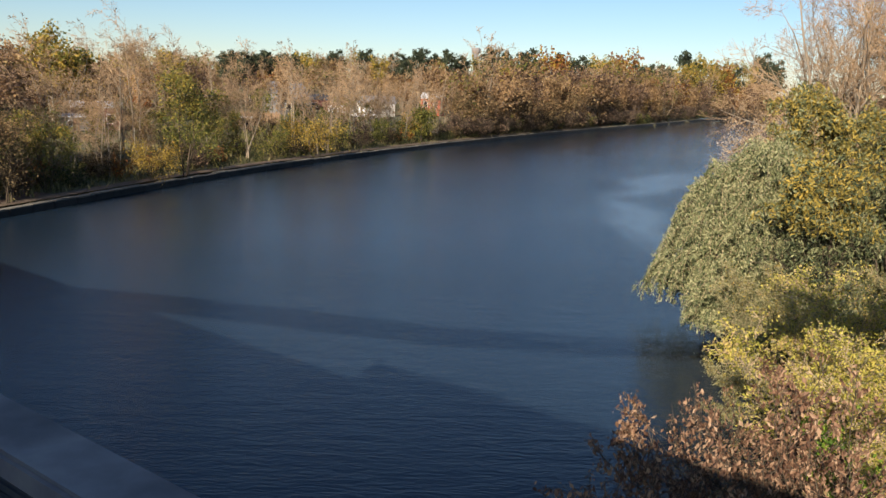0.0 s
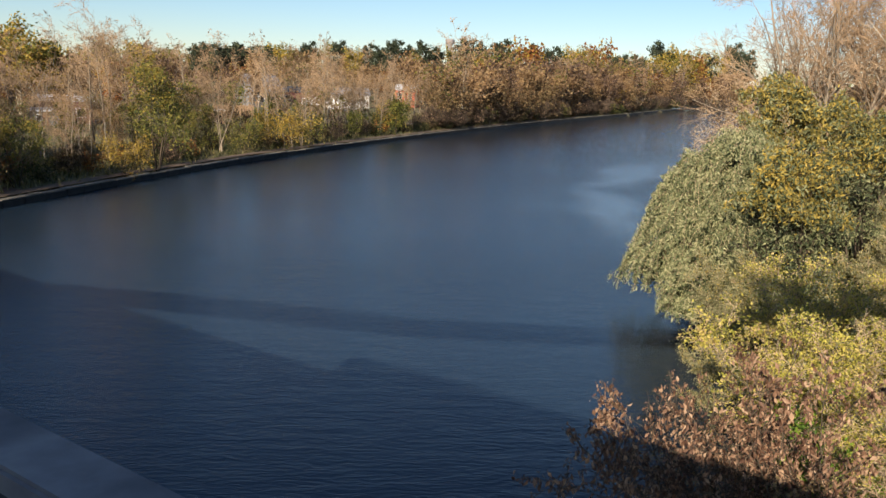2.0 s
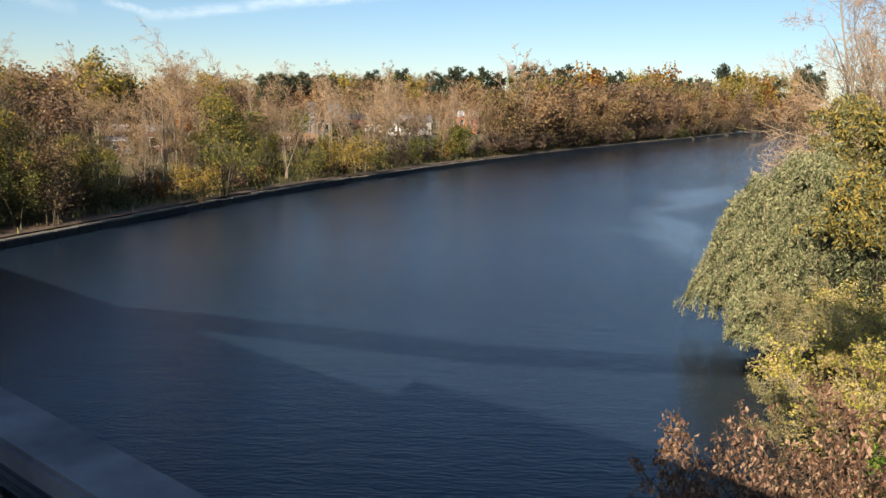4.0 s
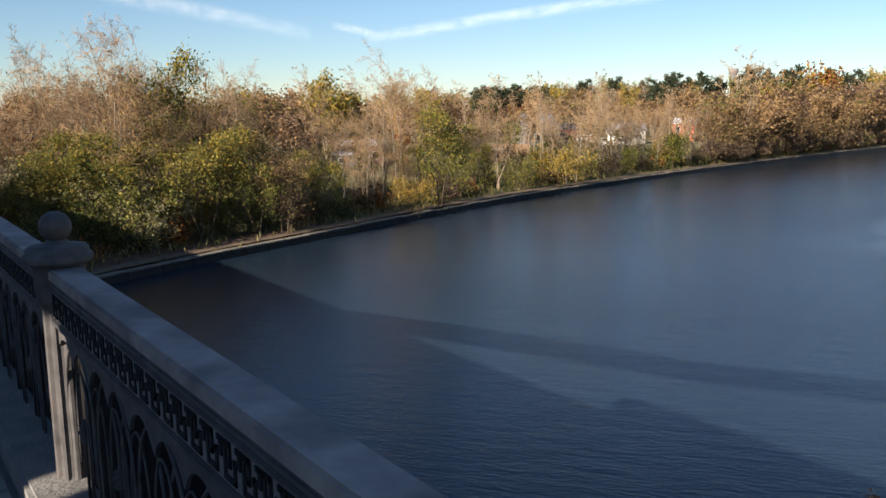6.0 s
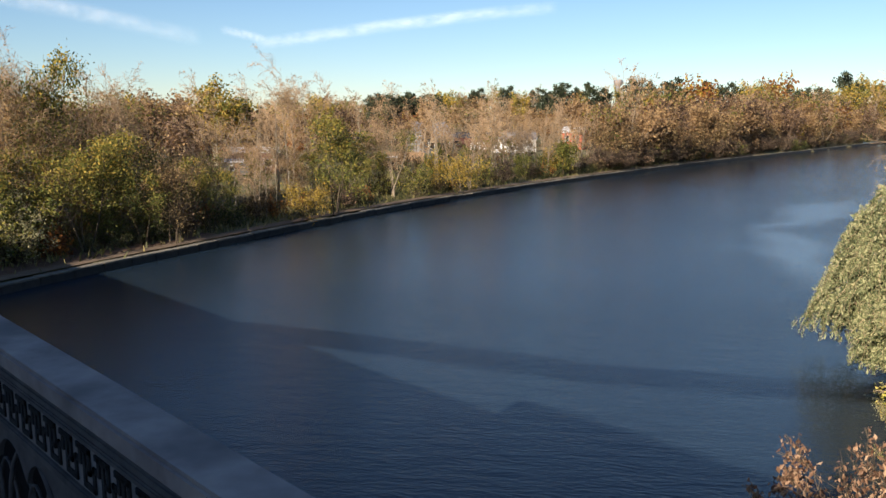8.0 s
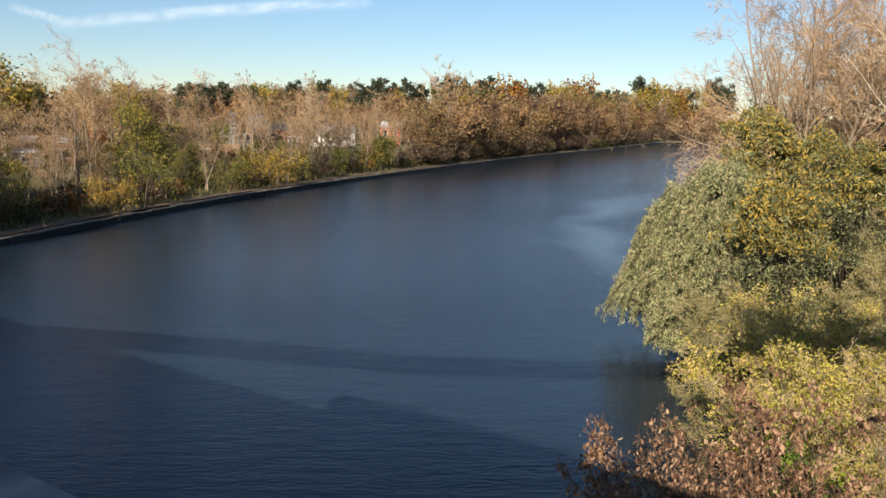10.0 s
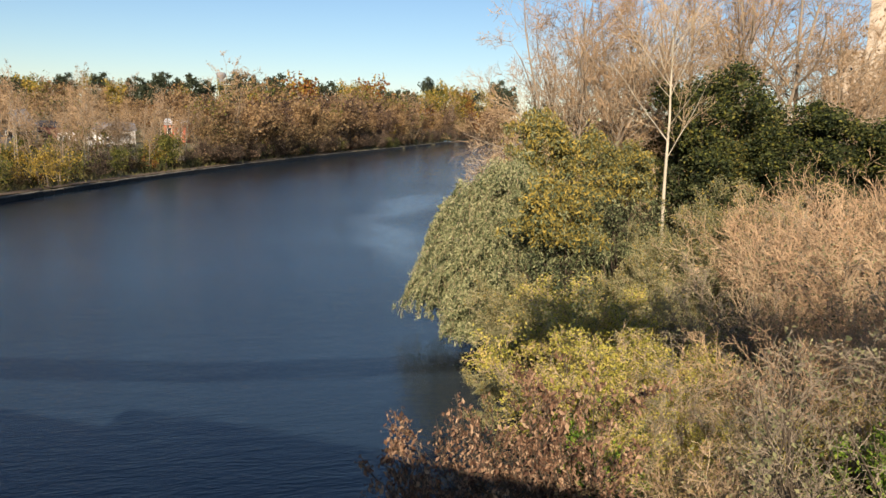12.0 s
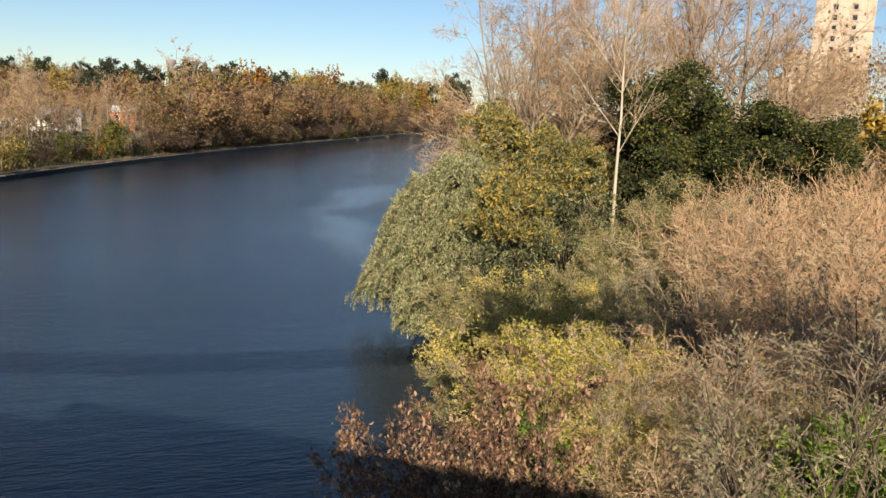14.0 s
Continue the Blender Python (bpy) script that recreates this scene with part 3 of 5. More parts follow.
def rail_post():
    post = thing("railing_post", "dark grey fluted iron railing post with a ball on top", "post", group="posts of the bridge railing")
    bm = bmesh.new()
    sides = 40
    rings = []
    for z, r in ((-1.0, 0.09), (-0.9, 0.09), (-0.86, 0.079), (-0.15, 0.075), (-0.12, 0.082)):
        rings.append([bm.verts.new(((r - (0.011 if (k % 4) in (1, 2) and -0.88 < z < -0.12 else 0)) * math.cos(2 * math.pi * k / sides),
                                    (r - (0.011 if (k % 4) in (1, 2) and -0.88 < z < -0.12 else 0)) * math.sin(2 * math.pi * k / sides), z)) for k in range(sides)])
    for a, b in zip(rings, rings[1:]):
        for k in range(sides):
            bm.faces.new((a[k], a[(k + 1) % sides], b[(k + 1) % sides], b[k]))
    part("fluted_shaft", bm, IRON, post)
    bm = bmesh.new()
    lathe(bm, [(0.080, -0.13), (0.090, -0.118), (0.094, -0.10), (0.100, 0.02), (0.112, 0.03), (0.128, 0.036), (0.132, 0.044), (0.132, 0.062), (0.124, 0.070),
               (0.120, 0.074), (0.118, 0.090), (0.108, 0.100), (0.070, 0.106), (0.042, 0.112), (0.040, 0.124)], 32)
    part("cap", bm, IRON, post)
    bm = bmesh.new()
    bmesh.ops.create_uvsphere(bm, u_segments=28, v_segments=18, radius=0.0615, matrix=Matrix.Translation((0, 0, 0.176)))
    for f in bm.faces:
        f.smooth = True
    part("ball", bm, IRON, post)
    bm = bmesh.new()
    box(bm, (0.24, 0.24, 0.1), (0, 0, -0.96), 0.01)
    part("plinth", bm, IRON, post)
    return post


def build_bridge():
    build_deck()
    bay, post = rail_bay(), rail_post()
    bay.matrix_basis = on_bridge(POST_X, RAIL_Y, RAIL_Z)
    post.matrix_basis = on_bridge(POST_X, RAIL_Y, RAIL_Z - 0.02)
    for i in (-1, 1, 2):
        copy_thing(bay, on_bridge(POST_X + i * SPAN, RAIL_Y, RAIL_Z))
        copy_thing(post, on_bridge(POST_X + i * SPAN, RAIL_Y, RAIL_Z - 0.02))
    # unseen walls added behind on the deck to shade the railing, with a sun slot
    portal = thing("bridge_portal", "unseen plain grey concrete walls added behind the footway to shade the railing", "portal", on_bridge(0, 0, 0), kind="structure")
    for w, h, x, z in ((6.0, 3.72, 1.03, 11.21), (9.0, 3.72, -6.78, 11.21), (1.3, 0.46, -2.1, 13.06)):
        bm = bmesh.new()
        box(bm, (w, 0.3 if h > 2 else 0.28, h), (x, -5.1, z), 0.02)
        part("portal_wall", bm, CONCRETE, portal)
    # the curved rib that rises over the deck
    bow = ((-19, 9.2), (-14, 12.9), (-10.7, 15.2), (-8.0, 16.7), (-4.8, 17.4), (-0.2, 16.8), (6.1, 15.1), (12.7, 13.4), (20.9, 12.0), (27.3, 10.9), (33.1, 9.8))
    rib = thing("bridge_rib", "curved grey concrete rib rising over the bridge deck", "bridge rib", on_bridge(0, 0, 0), kind="structure")
    for (a, za), (b, zb) in zip(bow, bow[1:]):
        bm = bmesh.new()
        box(bm, (math.hypot(b - a, zb - za) + 0.08, 0.7, 1.6 if a < -4 else 1.0), (0, 0, 0), 0.03)
        bmesh.ops.transform(bm, verts=bm.verts, matrix=Matrix.Translation((-(a + b) / 2, -0.9, (za + zb) / 2)) @ Matrix.Rotation(math.atan2(zb - za, b - a), 4, "Y"))
        part("rib_segment", bm, CONCRETE, rib)


build_ground()
build_water()
build_embankment()
build_bridge()


# ---- plants of the near bank ----
def polar(az, d):
    return d * math.sin(radians(az)), d * math.cos(radians(az))


def weeping_willow():
    rng = np.random.default_rng(21)
    ob = thing("weeping_willow", "grey-green weeping willow with hanging branches over the water", "tree")
    # limbs fan out to mounds from which the strands hang; x to the water, in metres from the foot
    main = [(0.3, 0.0, 8.0, 1.3, 1.2), (-1.3, -0.5, 6.8, 1.3, 1.2), (1.4, -0.9, 6.9, 1.3, 1.2), (-2.3, -0.4, 5.0, 1.25, 1.1), (-0.4, -1.7, 5.3, 1.2, 1.1),
            (1.2, -2.3, 4.8, 1.3, 1.1), (-3.2, -1.0, 2.5, 1.2, 1.0), (-2.0, -2.0, 3.3, 1.1, 1.0), (-0.6, -2.9, 2.6, 1.2, 1.0), (0.9, -3.3, 2.4, 1.2, 1.0),
            (0.0, 1.8, 7.2, 1.5, 1.3), (-1.9, 1.4, 5.8, 1.4, 1.2), (2.5, 0.6, 6.2, 1.4, 1.3), (2.6, -2.0, 3.2, 1.3, 1.1), (-2.7, 0.8, 3.4, 1.3, 1.1),
            (0.2, -4.2, 1.5, 1.3, 0.9), (-1.2, -3.5, 1.3, 1.2, 0.8), (1.6, -4.6, 1.7, 1.3, 0.9)]
    mounds = list(main)
    for x, y, z, r, h in main:
        for k in range(2):
            a, b = rng.uniform(0, 6.28), rng.uniform(0.7, 1.15)
            mounds.append((x + r * b * math.cos(a), y + r * b * math.sin(a) - 0.2, max(1.2, z + rng.uniform(-1.1, 0.5)), r * rng.uniform(0.45, 0.7), h * rng.uniform(0.5, 0.8)))
    limbs = []
    for x, y, z, r, h in mounds:
        P = np.linspace((0, 0, -0.4), (x * 0.9, y * 0.9, z), 9)
        P[:, 2] += 0.9 * np.sin(np.linspace(0, math.pi, 9))
        P[1:-1] += rng.normal(0, 0.1, (7, 3))
        limbs.append(P)
    for P in limbs[:len(main)]:
        v, f = tubes(P[None], np.linspace(0.24, 0.03, 9)[None], 7)
        mesh_part("limb", v, f, BARK_DARK, ob, smooth=True)
    S, W, L = [], [], []
    for x, y, z, r, h in mounds:
        n = int(70 * r)
        a = rng.uniform(0, 2 * np.pi, n)
        q = np.sqrt(rng.uniform(0.02, 1, n))
        S.append(np.stack([x + r * q * np.cos(a), y + r * q * np.sin(a), z + h * np.sqrt(1 - 0.9 * q ** 2) - 0.6 + rng.normal(0, 0.2, n)], 1))
        W.append(np.stack([np.cos(a) * q * 0.8, np.sin(a) * q * 0.8, 0.4 - q], 1))
        L.append(rng.uniform(0.7, 2.4, n) * (0.5 + 0.5 * q))
    S, W, L = np.concatenate(S), np.concatenate(W), np.concatenate(L)
    W /= np.linalg.norm(W, axis=1)[:, None]
    L = np.minimum(L, np.maximum(S[:, 2] - 0.1, 0.4) * 0.98)
    Q = shoots(rng, S, W, L, 5, 0.2, -0.45)
    Q[:, :, 2] = np.maximum(Q[:, :, 2], 0.05)
    v, f = tubes(Q, np.full(Q.shape[:2], 0.006), 3)
    tagged(mesh_part("curtain", v, f, TWIG_TAN, ob), kind="stuff")
    v, f = leaves(rng, along(rng, Q, 170000, 0.075), 0.175, 0.32, 0.45)
    tagged(mesh_part("crown", v, f, L_WILLOW, ob), kind="stuff")
    return ob


def bare_shrub(seed, wood=TWIG_TAN, h=5.5, tint=L_SAGE, leaf_n=2400):
    return plant("bare_shrub", "leafless tangled shrub with tan twigs on the bank", "shrub", seed, h, stems=20, spread=0.6, trunk=0.017, bare=0.12,
                 levels=((7, 44, 0.46, 0.26, 0.03), (5, 46, 0.5, 0.24, 0.02), (3, 44, 0.6, 0.15, 0.0)), wood=wood, twig=wood, twig_r=0.0055,
                 n_leaf=leaf_n, leaf_size=0.075, crown=tint, jitter=0.1, group="bare shrubs on the near bank")


def upright_shrub(seed):
    return plant("upright_shrub", "rosy leafless shrub with long upright shoots", "shrub", seed, 6.0, stems=30, spread=0.5, trunk=0.012, bare=0.2,
                 levels=((6, 32, 0.45, 0.20, 0.07), (7, 40, 0.5, 0.2, 0.04)), wood=TWIG_ROSE, twig=TWIG_ROSE, twig_r=0.0065,
                 n_leaf=700, leaf_size=0.10, crown=L_TAN, jitter=0.06, group="bare shrubs on the near bank")


def build_near_bank():
    x, y = polar(21.3, 41.5)
    w = weeping_willow()
    w.matrix_basis = Matrix.LocRotScale((x, y, 0.4), Euler((0, 0, radians(-21))), (1.0, 1.0, 1.0))
    # yellowing willows beside and behind it
    def gold_willow():
        return plant("yellowing_willow", "yellowing willow tree among green ones", "tree", 31, 9.0, stems=5, spread=0.30, trunk=0.02, bare=0.15,
                     levels=((16, 42, 0.36, 0.12, 0.02), (8, 45, 0.5, 0.15, -0.06), (4, 40, 0.6, 0.15, -0.12)), n_leaf=18000, leaf_size=0.23, aspect=0.34, hang=0.35,
                     jitter=0.16, wood=BARK_DARK, crown=L_WILLOW, second=L_WILLOWGOLD, second_share=0.42)
    place("gold_willow", gold_willow, *polar(25.2, 37.0), 0.88, 0.4)
    place("gold_willow", gold_willow, *polar(24.0, 52), 1.12, 2.2)
    place("gold_willow", gold_willow, *polar(29.5, 45), 0.86, 4.2)
    # low growth at the water's edge below the willow
    def shore_willow():
        return plant("shore_willow_bush", "pale green willow bush hanging over the water", "bush", 37, 3.4, stems=8, spread=0.6, trunk=0.014, bare=0.1,
                     levels=((9, 46, 0.45, 0.14, -0.03), (6, 45, 0.5, 0.15, -0.12)), n_leaf=9000, leaf_size=0.14, aspect=0.34, hang=0.4, jitter=0.12, wood=BARK_DARK, crown=L_WILLOW, second=L_FRESH, second_share=0.12)
    for az, d, s1 in ((19.3, 35.2, 0.8), (20.4, 33.0, 0.75), (21.6, 30.6, 0.8), (22.4, 28.2, 0.7), (23.4, 25.6, 0.7)):
        place("shore_willow", shore_willow, *polar(az, d), s1)
    # shrubs under the bridge
    def dry_tree():
        return plant("dry_leaved_tree", "small tree with curled dry pinkish-brown leaves", "tree", 41, 5.4, stems=9, spread=0.62, trunk=0.018, bare=0.2,
                     levels=((9, 40, 0.42, 0.12, 0.05), (6, 45, 0.45, 0.14, 0.03), (3, 45, 0.5, 0.15, 0.0)), n_leaf=8500, leaf_size=0.098, aspect=0.5, hang=0.6, jitter=0.05,
                     wood=BARK_DARK, twig=BARK_DARK, crown=L_DRY, lean=(-0.55, 0.25))
    place("dry_tree", dry_tree, 7.9, 13.6, 1.16, 0.0)
    place("dry_tree", dry_tree, 7.9, 15.2, 0.8, 0.3)

    def brown_bush():
        return plant("brown_bush", "dense brown bush in the shade of the bridge", "bush", 43, 4.2, stems=14, spread=0.7, trunk=0.015, bare=0.1,
                     levels=((8, 40, 0.45, 0.14, 0.05), (6, 45, 0.5, 0.15, 0.02)), n_leaf=9000, leaf_size=0.085, jitter=0.1, wood=BARK_DARK, crown=L_BROWN)
    place("brown_bush", brown_bush, 5.0, 11.2, 0.95)
    place("brown_bush", brown_bush, 6.9, 10.4, 1.0)
    place("brown_bush", brown_bush, 9.2, 11.6, 0.9)

    def yellow_bush():
        return plant("yellow_bush", "bright yellow-green bush in autumn leaf", "bush", 47, 5.6, stems=16, spread=0.52, trunk=0.016, bare=0.12,
                     levels=((9, 38, 0.4, 0.12, 0.07), (7, 42, 0.45, 0.14, 0.04), (3, 42, 0.5, 0.14, 0.02)), n_leaf=34000, leaf_size=0.085, aspect=0.5, jitter=0.12,
                     wood=BARK_GREY, twig=TWIG_TAN, crown=L_YELLOW, second=L_SAGE, second_share=0.12)
    for x, y, s, a in ((10.6, 20.2, 0.95, 0), (12.6, 24.2, 0.92, 2), (13.4, 19.4, 0.72, 4), (10.4, 16.2, 0.66, 1), (13.0, 15.4, 0.5, 5), (15.5, 15.0, 0.45, 3)):
        place("yellow_bush", yellow_bush, x, y, s, a)

    def fresh_bush():
        return plant("green_bush", "low bush still in fresh green leaf", "bush", 53, 3.6, stems=12, spread=0.5, trunk=0.014, bare=0.15,
                     levels=((8, 40, 0.42, 0.12, 0.06), (6, 42, 0.45, 0.14, 0.04)), n_leaf=7000, leaf_size=0.12, aspect=0.55, jitter=0.1, wood=BARK_GREY, twig=TWIG_TAN, crown=L_FRESH)
    place("fresh_bush", fresh_bush, *polar(27.6, 19.8), 1.0)
    place("fresh_bush", fresh_bush, *polar(31.5, 17.6), 0.85)
    place("fresh_bush", fresh_bush, 11.6, 11.2, 0.8)
    place("fresh_bush", fresh_bush, 13.6, 11.6, 0.9)

    def sage_bush():
        return plant("grey_green_bush", "rounded grey-green willow bush", "bush", 59, 5.0, stems=14, spread=0.55, trunk=0.014, bare=0.1,
                     levels=((9, 38, 0.4, 0.12, 0.04), (7, 42, 0.45, 0.14, 0.02)), n_leaf=24000, leaf_size=0.115, aspect=0.38, jitter=0.13,
                     wood=BARK_GREY, twig=TWIG_TAN, crown=L_SAGE, second=L_WILLOWGOLD, second_share=0.08)
    for x, y, s in ((10.0, 23.4, 0.6), (10.9, 26.8, 0.7), (12.0, 30.0, 0.8), (13.4, 32.6, 0.75)):
        place("sage_bush", sage_bush, x, y, s)
    for az, d, s in ((33.6, 38, 0.95), (35.8, 41, 1.05), (31.4, 35, 0.8), (38.5, 42, 0.95), (29.0, 32, 0.7), (33.0, 31, 0.7)):
        place("sage_bush", sage_bush, *polar(az, d), s)

    for i, (az, d, s, k) in enumerate(((33, 21.5, 0.85, 0), (37, 19, 0.8, 1), (41, 22, 0.95, 2), (36, 26, 0.95, 1), (40.5, 29, 1.0, 0), (45, 26, 1.0, 2), (48, 21, 1.0, 1),
                                       (47, 31, 1.0, 0), (43, 34, 0.95, 1), (50.5, 26, 1.0, 0), (51, 34, 1.0, 2), (39.5, 15.5, 0.75, 0), (33.5, 16.5, 0.7, 2))):
        place("bare_shrub%d" % k, lambda k=k: bare_shrub(61 + k, (TWIG_TAN, BARK_GREY, TWIG_ROSE)[k]), *polar(az, d), s)
    for az, d, s in ((42, 30, 1.0), (46, 28, 1.05), (49.5, 30, 1.0), (44, 37, 1.0), (39, 36, 0.9), (48, 38, 1.1), (51, 22, 0.9)):
        place("upright_shrub", lambda: upright_shrub(71), *polar(az, d), s)

    # the thick-stemmed bush close under the bridge
    def crooked():
        return plant("crooked_bush", "dark crooked stems of a half-bare bush", "bush", 83, 6.2, stems=8, spread=0.4, trunk=0.03, bare=0.3,
                     levels=((7, 45, 0.4, 0.18, 0.04), (5, 45, 0.5, 0.18, 0.03), (3, 45, 0.5, 0.15, 0)), n_leaf=900, leaf_size=0.085, jitter=0.06, wood=BARK_DARK, twig=BARK_GREY,
                     crown=L_SAGE, twig_r=0.005)
    place("crooked", crooked, *polar(45.0, 15.5), 1.05, 1.0)
    place("crooked", crooked, *polar(49.0, 17.0), 1.05, 3.0)

    # trees behind
    def pale_tree():
        return plant("bare_pale_tree", "bare tree with a pale smooth trunk", "tree", 91, 19, stems=1, spread=0.03, trunk=0.0075, bare=0.3,
                     levels=((24, 40, 0.38, 0.08, 0.05), (9, 36, 0.42, 0.12, 0.05), (6, 36, 0.45, 0.12, 0.03)), wood=BARK_PALE, twig=TWIG_TAN, twig_r=0.009)
    place("pale_tree", pale_tree, *polar(32.4, 52), 0.95, 0.6)

    def bare_tree(seed):
        return plant("bare_tree", "tall bare tree with fine tan twigs", "tree", seed, 20, stems=3, spread=0.2, trunk=0.016, bare=0.18,
                     levels=((15, 46, 0.40, 0.12, 0.04), (9, 46, 0.44, 0.16, 0.03), (9, 48, 0.5, 0.14, 0.01)), wood=BARK_GREY, twig=TWIG_BROWN, twig_r=0.011, group="bare trees behind the near bank")
    for az, d, s, k in ((25.0, 66, 0.9, 0), (26.2, 60, 0.98, 1), (27.3, 59, 1.05, 0), (29.5, 66, 1.1, 0), (34.5, 66, 1.1, 1), (37.8, 60, 1.15, 0), (40.0, 66, 1.15, 1), (32.0, 74, 1.15, 1), (43.5, 62, 0.85, 0)):
        place("bare_tree%d" % k, lambda k=k: bare_tree(101 + k), *polar(az, d), s)

    def low_bare():
        return plant("bare_bush_tree", "low bare reddish bush on the shore", "tree", 113, 8, stems=9, spread=0.5, trunk=0.014, bare=0.1,
                     levels=((9, 40, 0.42, 0.12, 0.04), (7, 40, 0.45, 0.14, 0.03), (3, 40, 0.5, 0.14, 0.0)), n_leaf=1500, leaf_size=0.16, crown=L_TAN, wood=BARK_GREY, twig=TWIG_TAN, twig_r=0.009)
    for az, d, s in ((20.6, 76, 1.1), (22.0, 88, 1.25), (22.4, 66, 0.95), (23.5, 100, 1.3), (24.6, 72, 1.2), (27.5, 52, 0.95)):
        place("low_bare", low_bare, *polar(az, d), s)

    def dark_tree():
        return plant("dark_green_tree", "dense dark green broadleaf tree", "tree", 121, 13, stems=2, spread=0.12, trunk=0.022, bare=0.08,
                     levels=((24, 62, 0.34, 0.12, 0.03), (9, 45, 0.45, 0.16, 0.0), (3, 45, 0.5, 0.15, -0.03)), n_leaf=34000, leaf_size=0.2, aspect=0.6, hang=0.2, jitter=0.3,
                     wood=BARK_DARK, crown=L_GREEN, second=L_OLIVE, second_share=0.2)
    for az, d, s, sx in ((35.2, 57, 1.02, 1.1), (33.6, 60, 0.75, 1.2), (41.4, 53, 0.78, 1.35), (38.4, 56, 0.68, 1.35), (44.8, 55, 0.68, 1.35), (30.4, 58, 0.5, 1.4)):
        place("dark_tree", dark_tree, *polar(az, d), s, sx=sx)

    def amber_bush():
        return plant("amber_bush", "rounded bush in amber leaf", "bush", 127, 6, stems=6, spread=0.4, trunk=0.02, bare=0.1,
                     levels=((12, 45, 0.4, 0.12, 0.02), (8, 45, 0.45, 0.15, 0)), n_leaf=6000, leaf_size=0.26, jitter=0.2, wood=BARK_GREY, crown=L_GOLD)
    place("amber_bush", amber_bush, *polar(48.6, 75), 1.6)
    place("amber_bush", amber_bush, *polar(51, 68), 1.5)
    place("low_bare", low_bare, *polar(47.4, 92), 2.1)
    place("low_bare", low_bare, *polar(49.4, 96), 2.2)


build_near_bank()


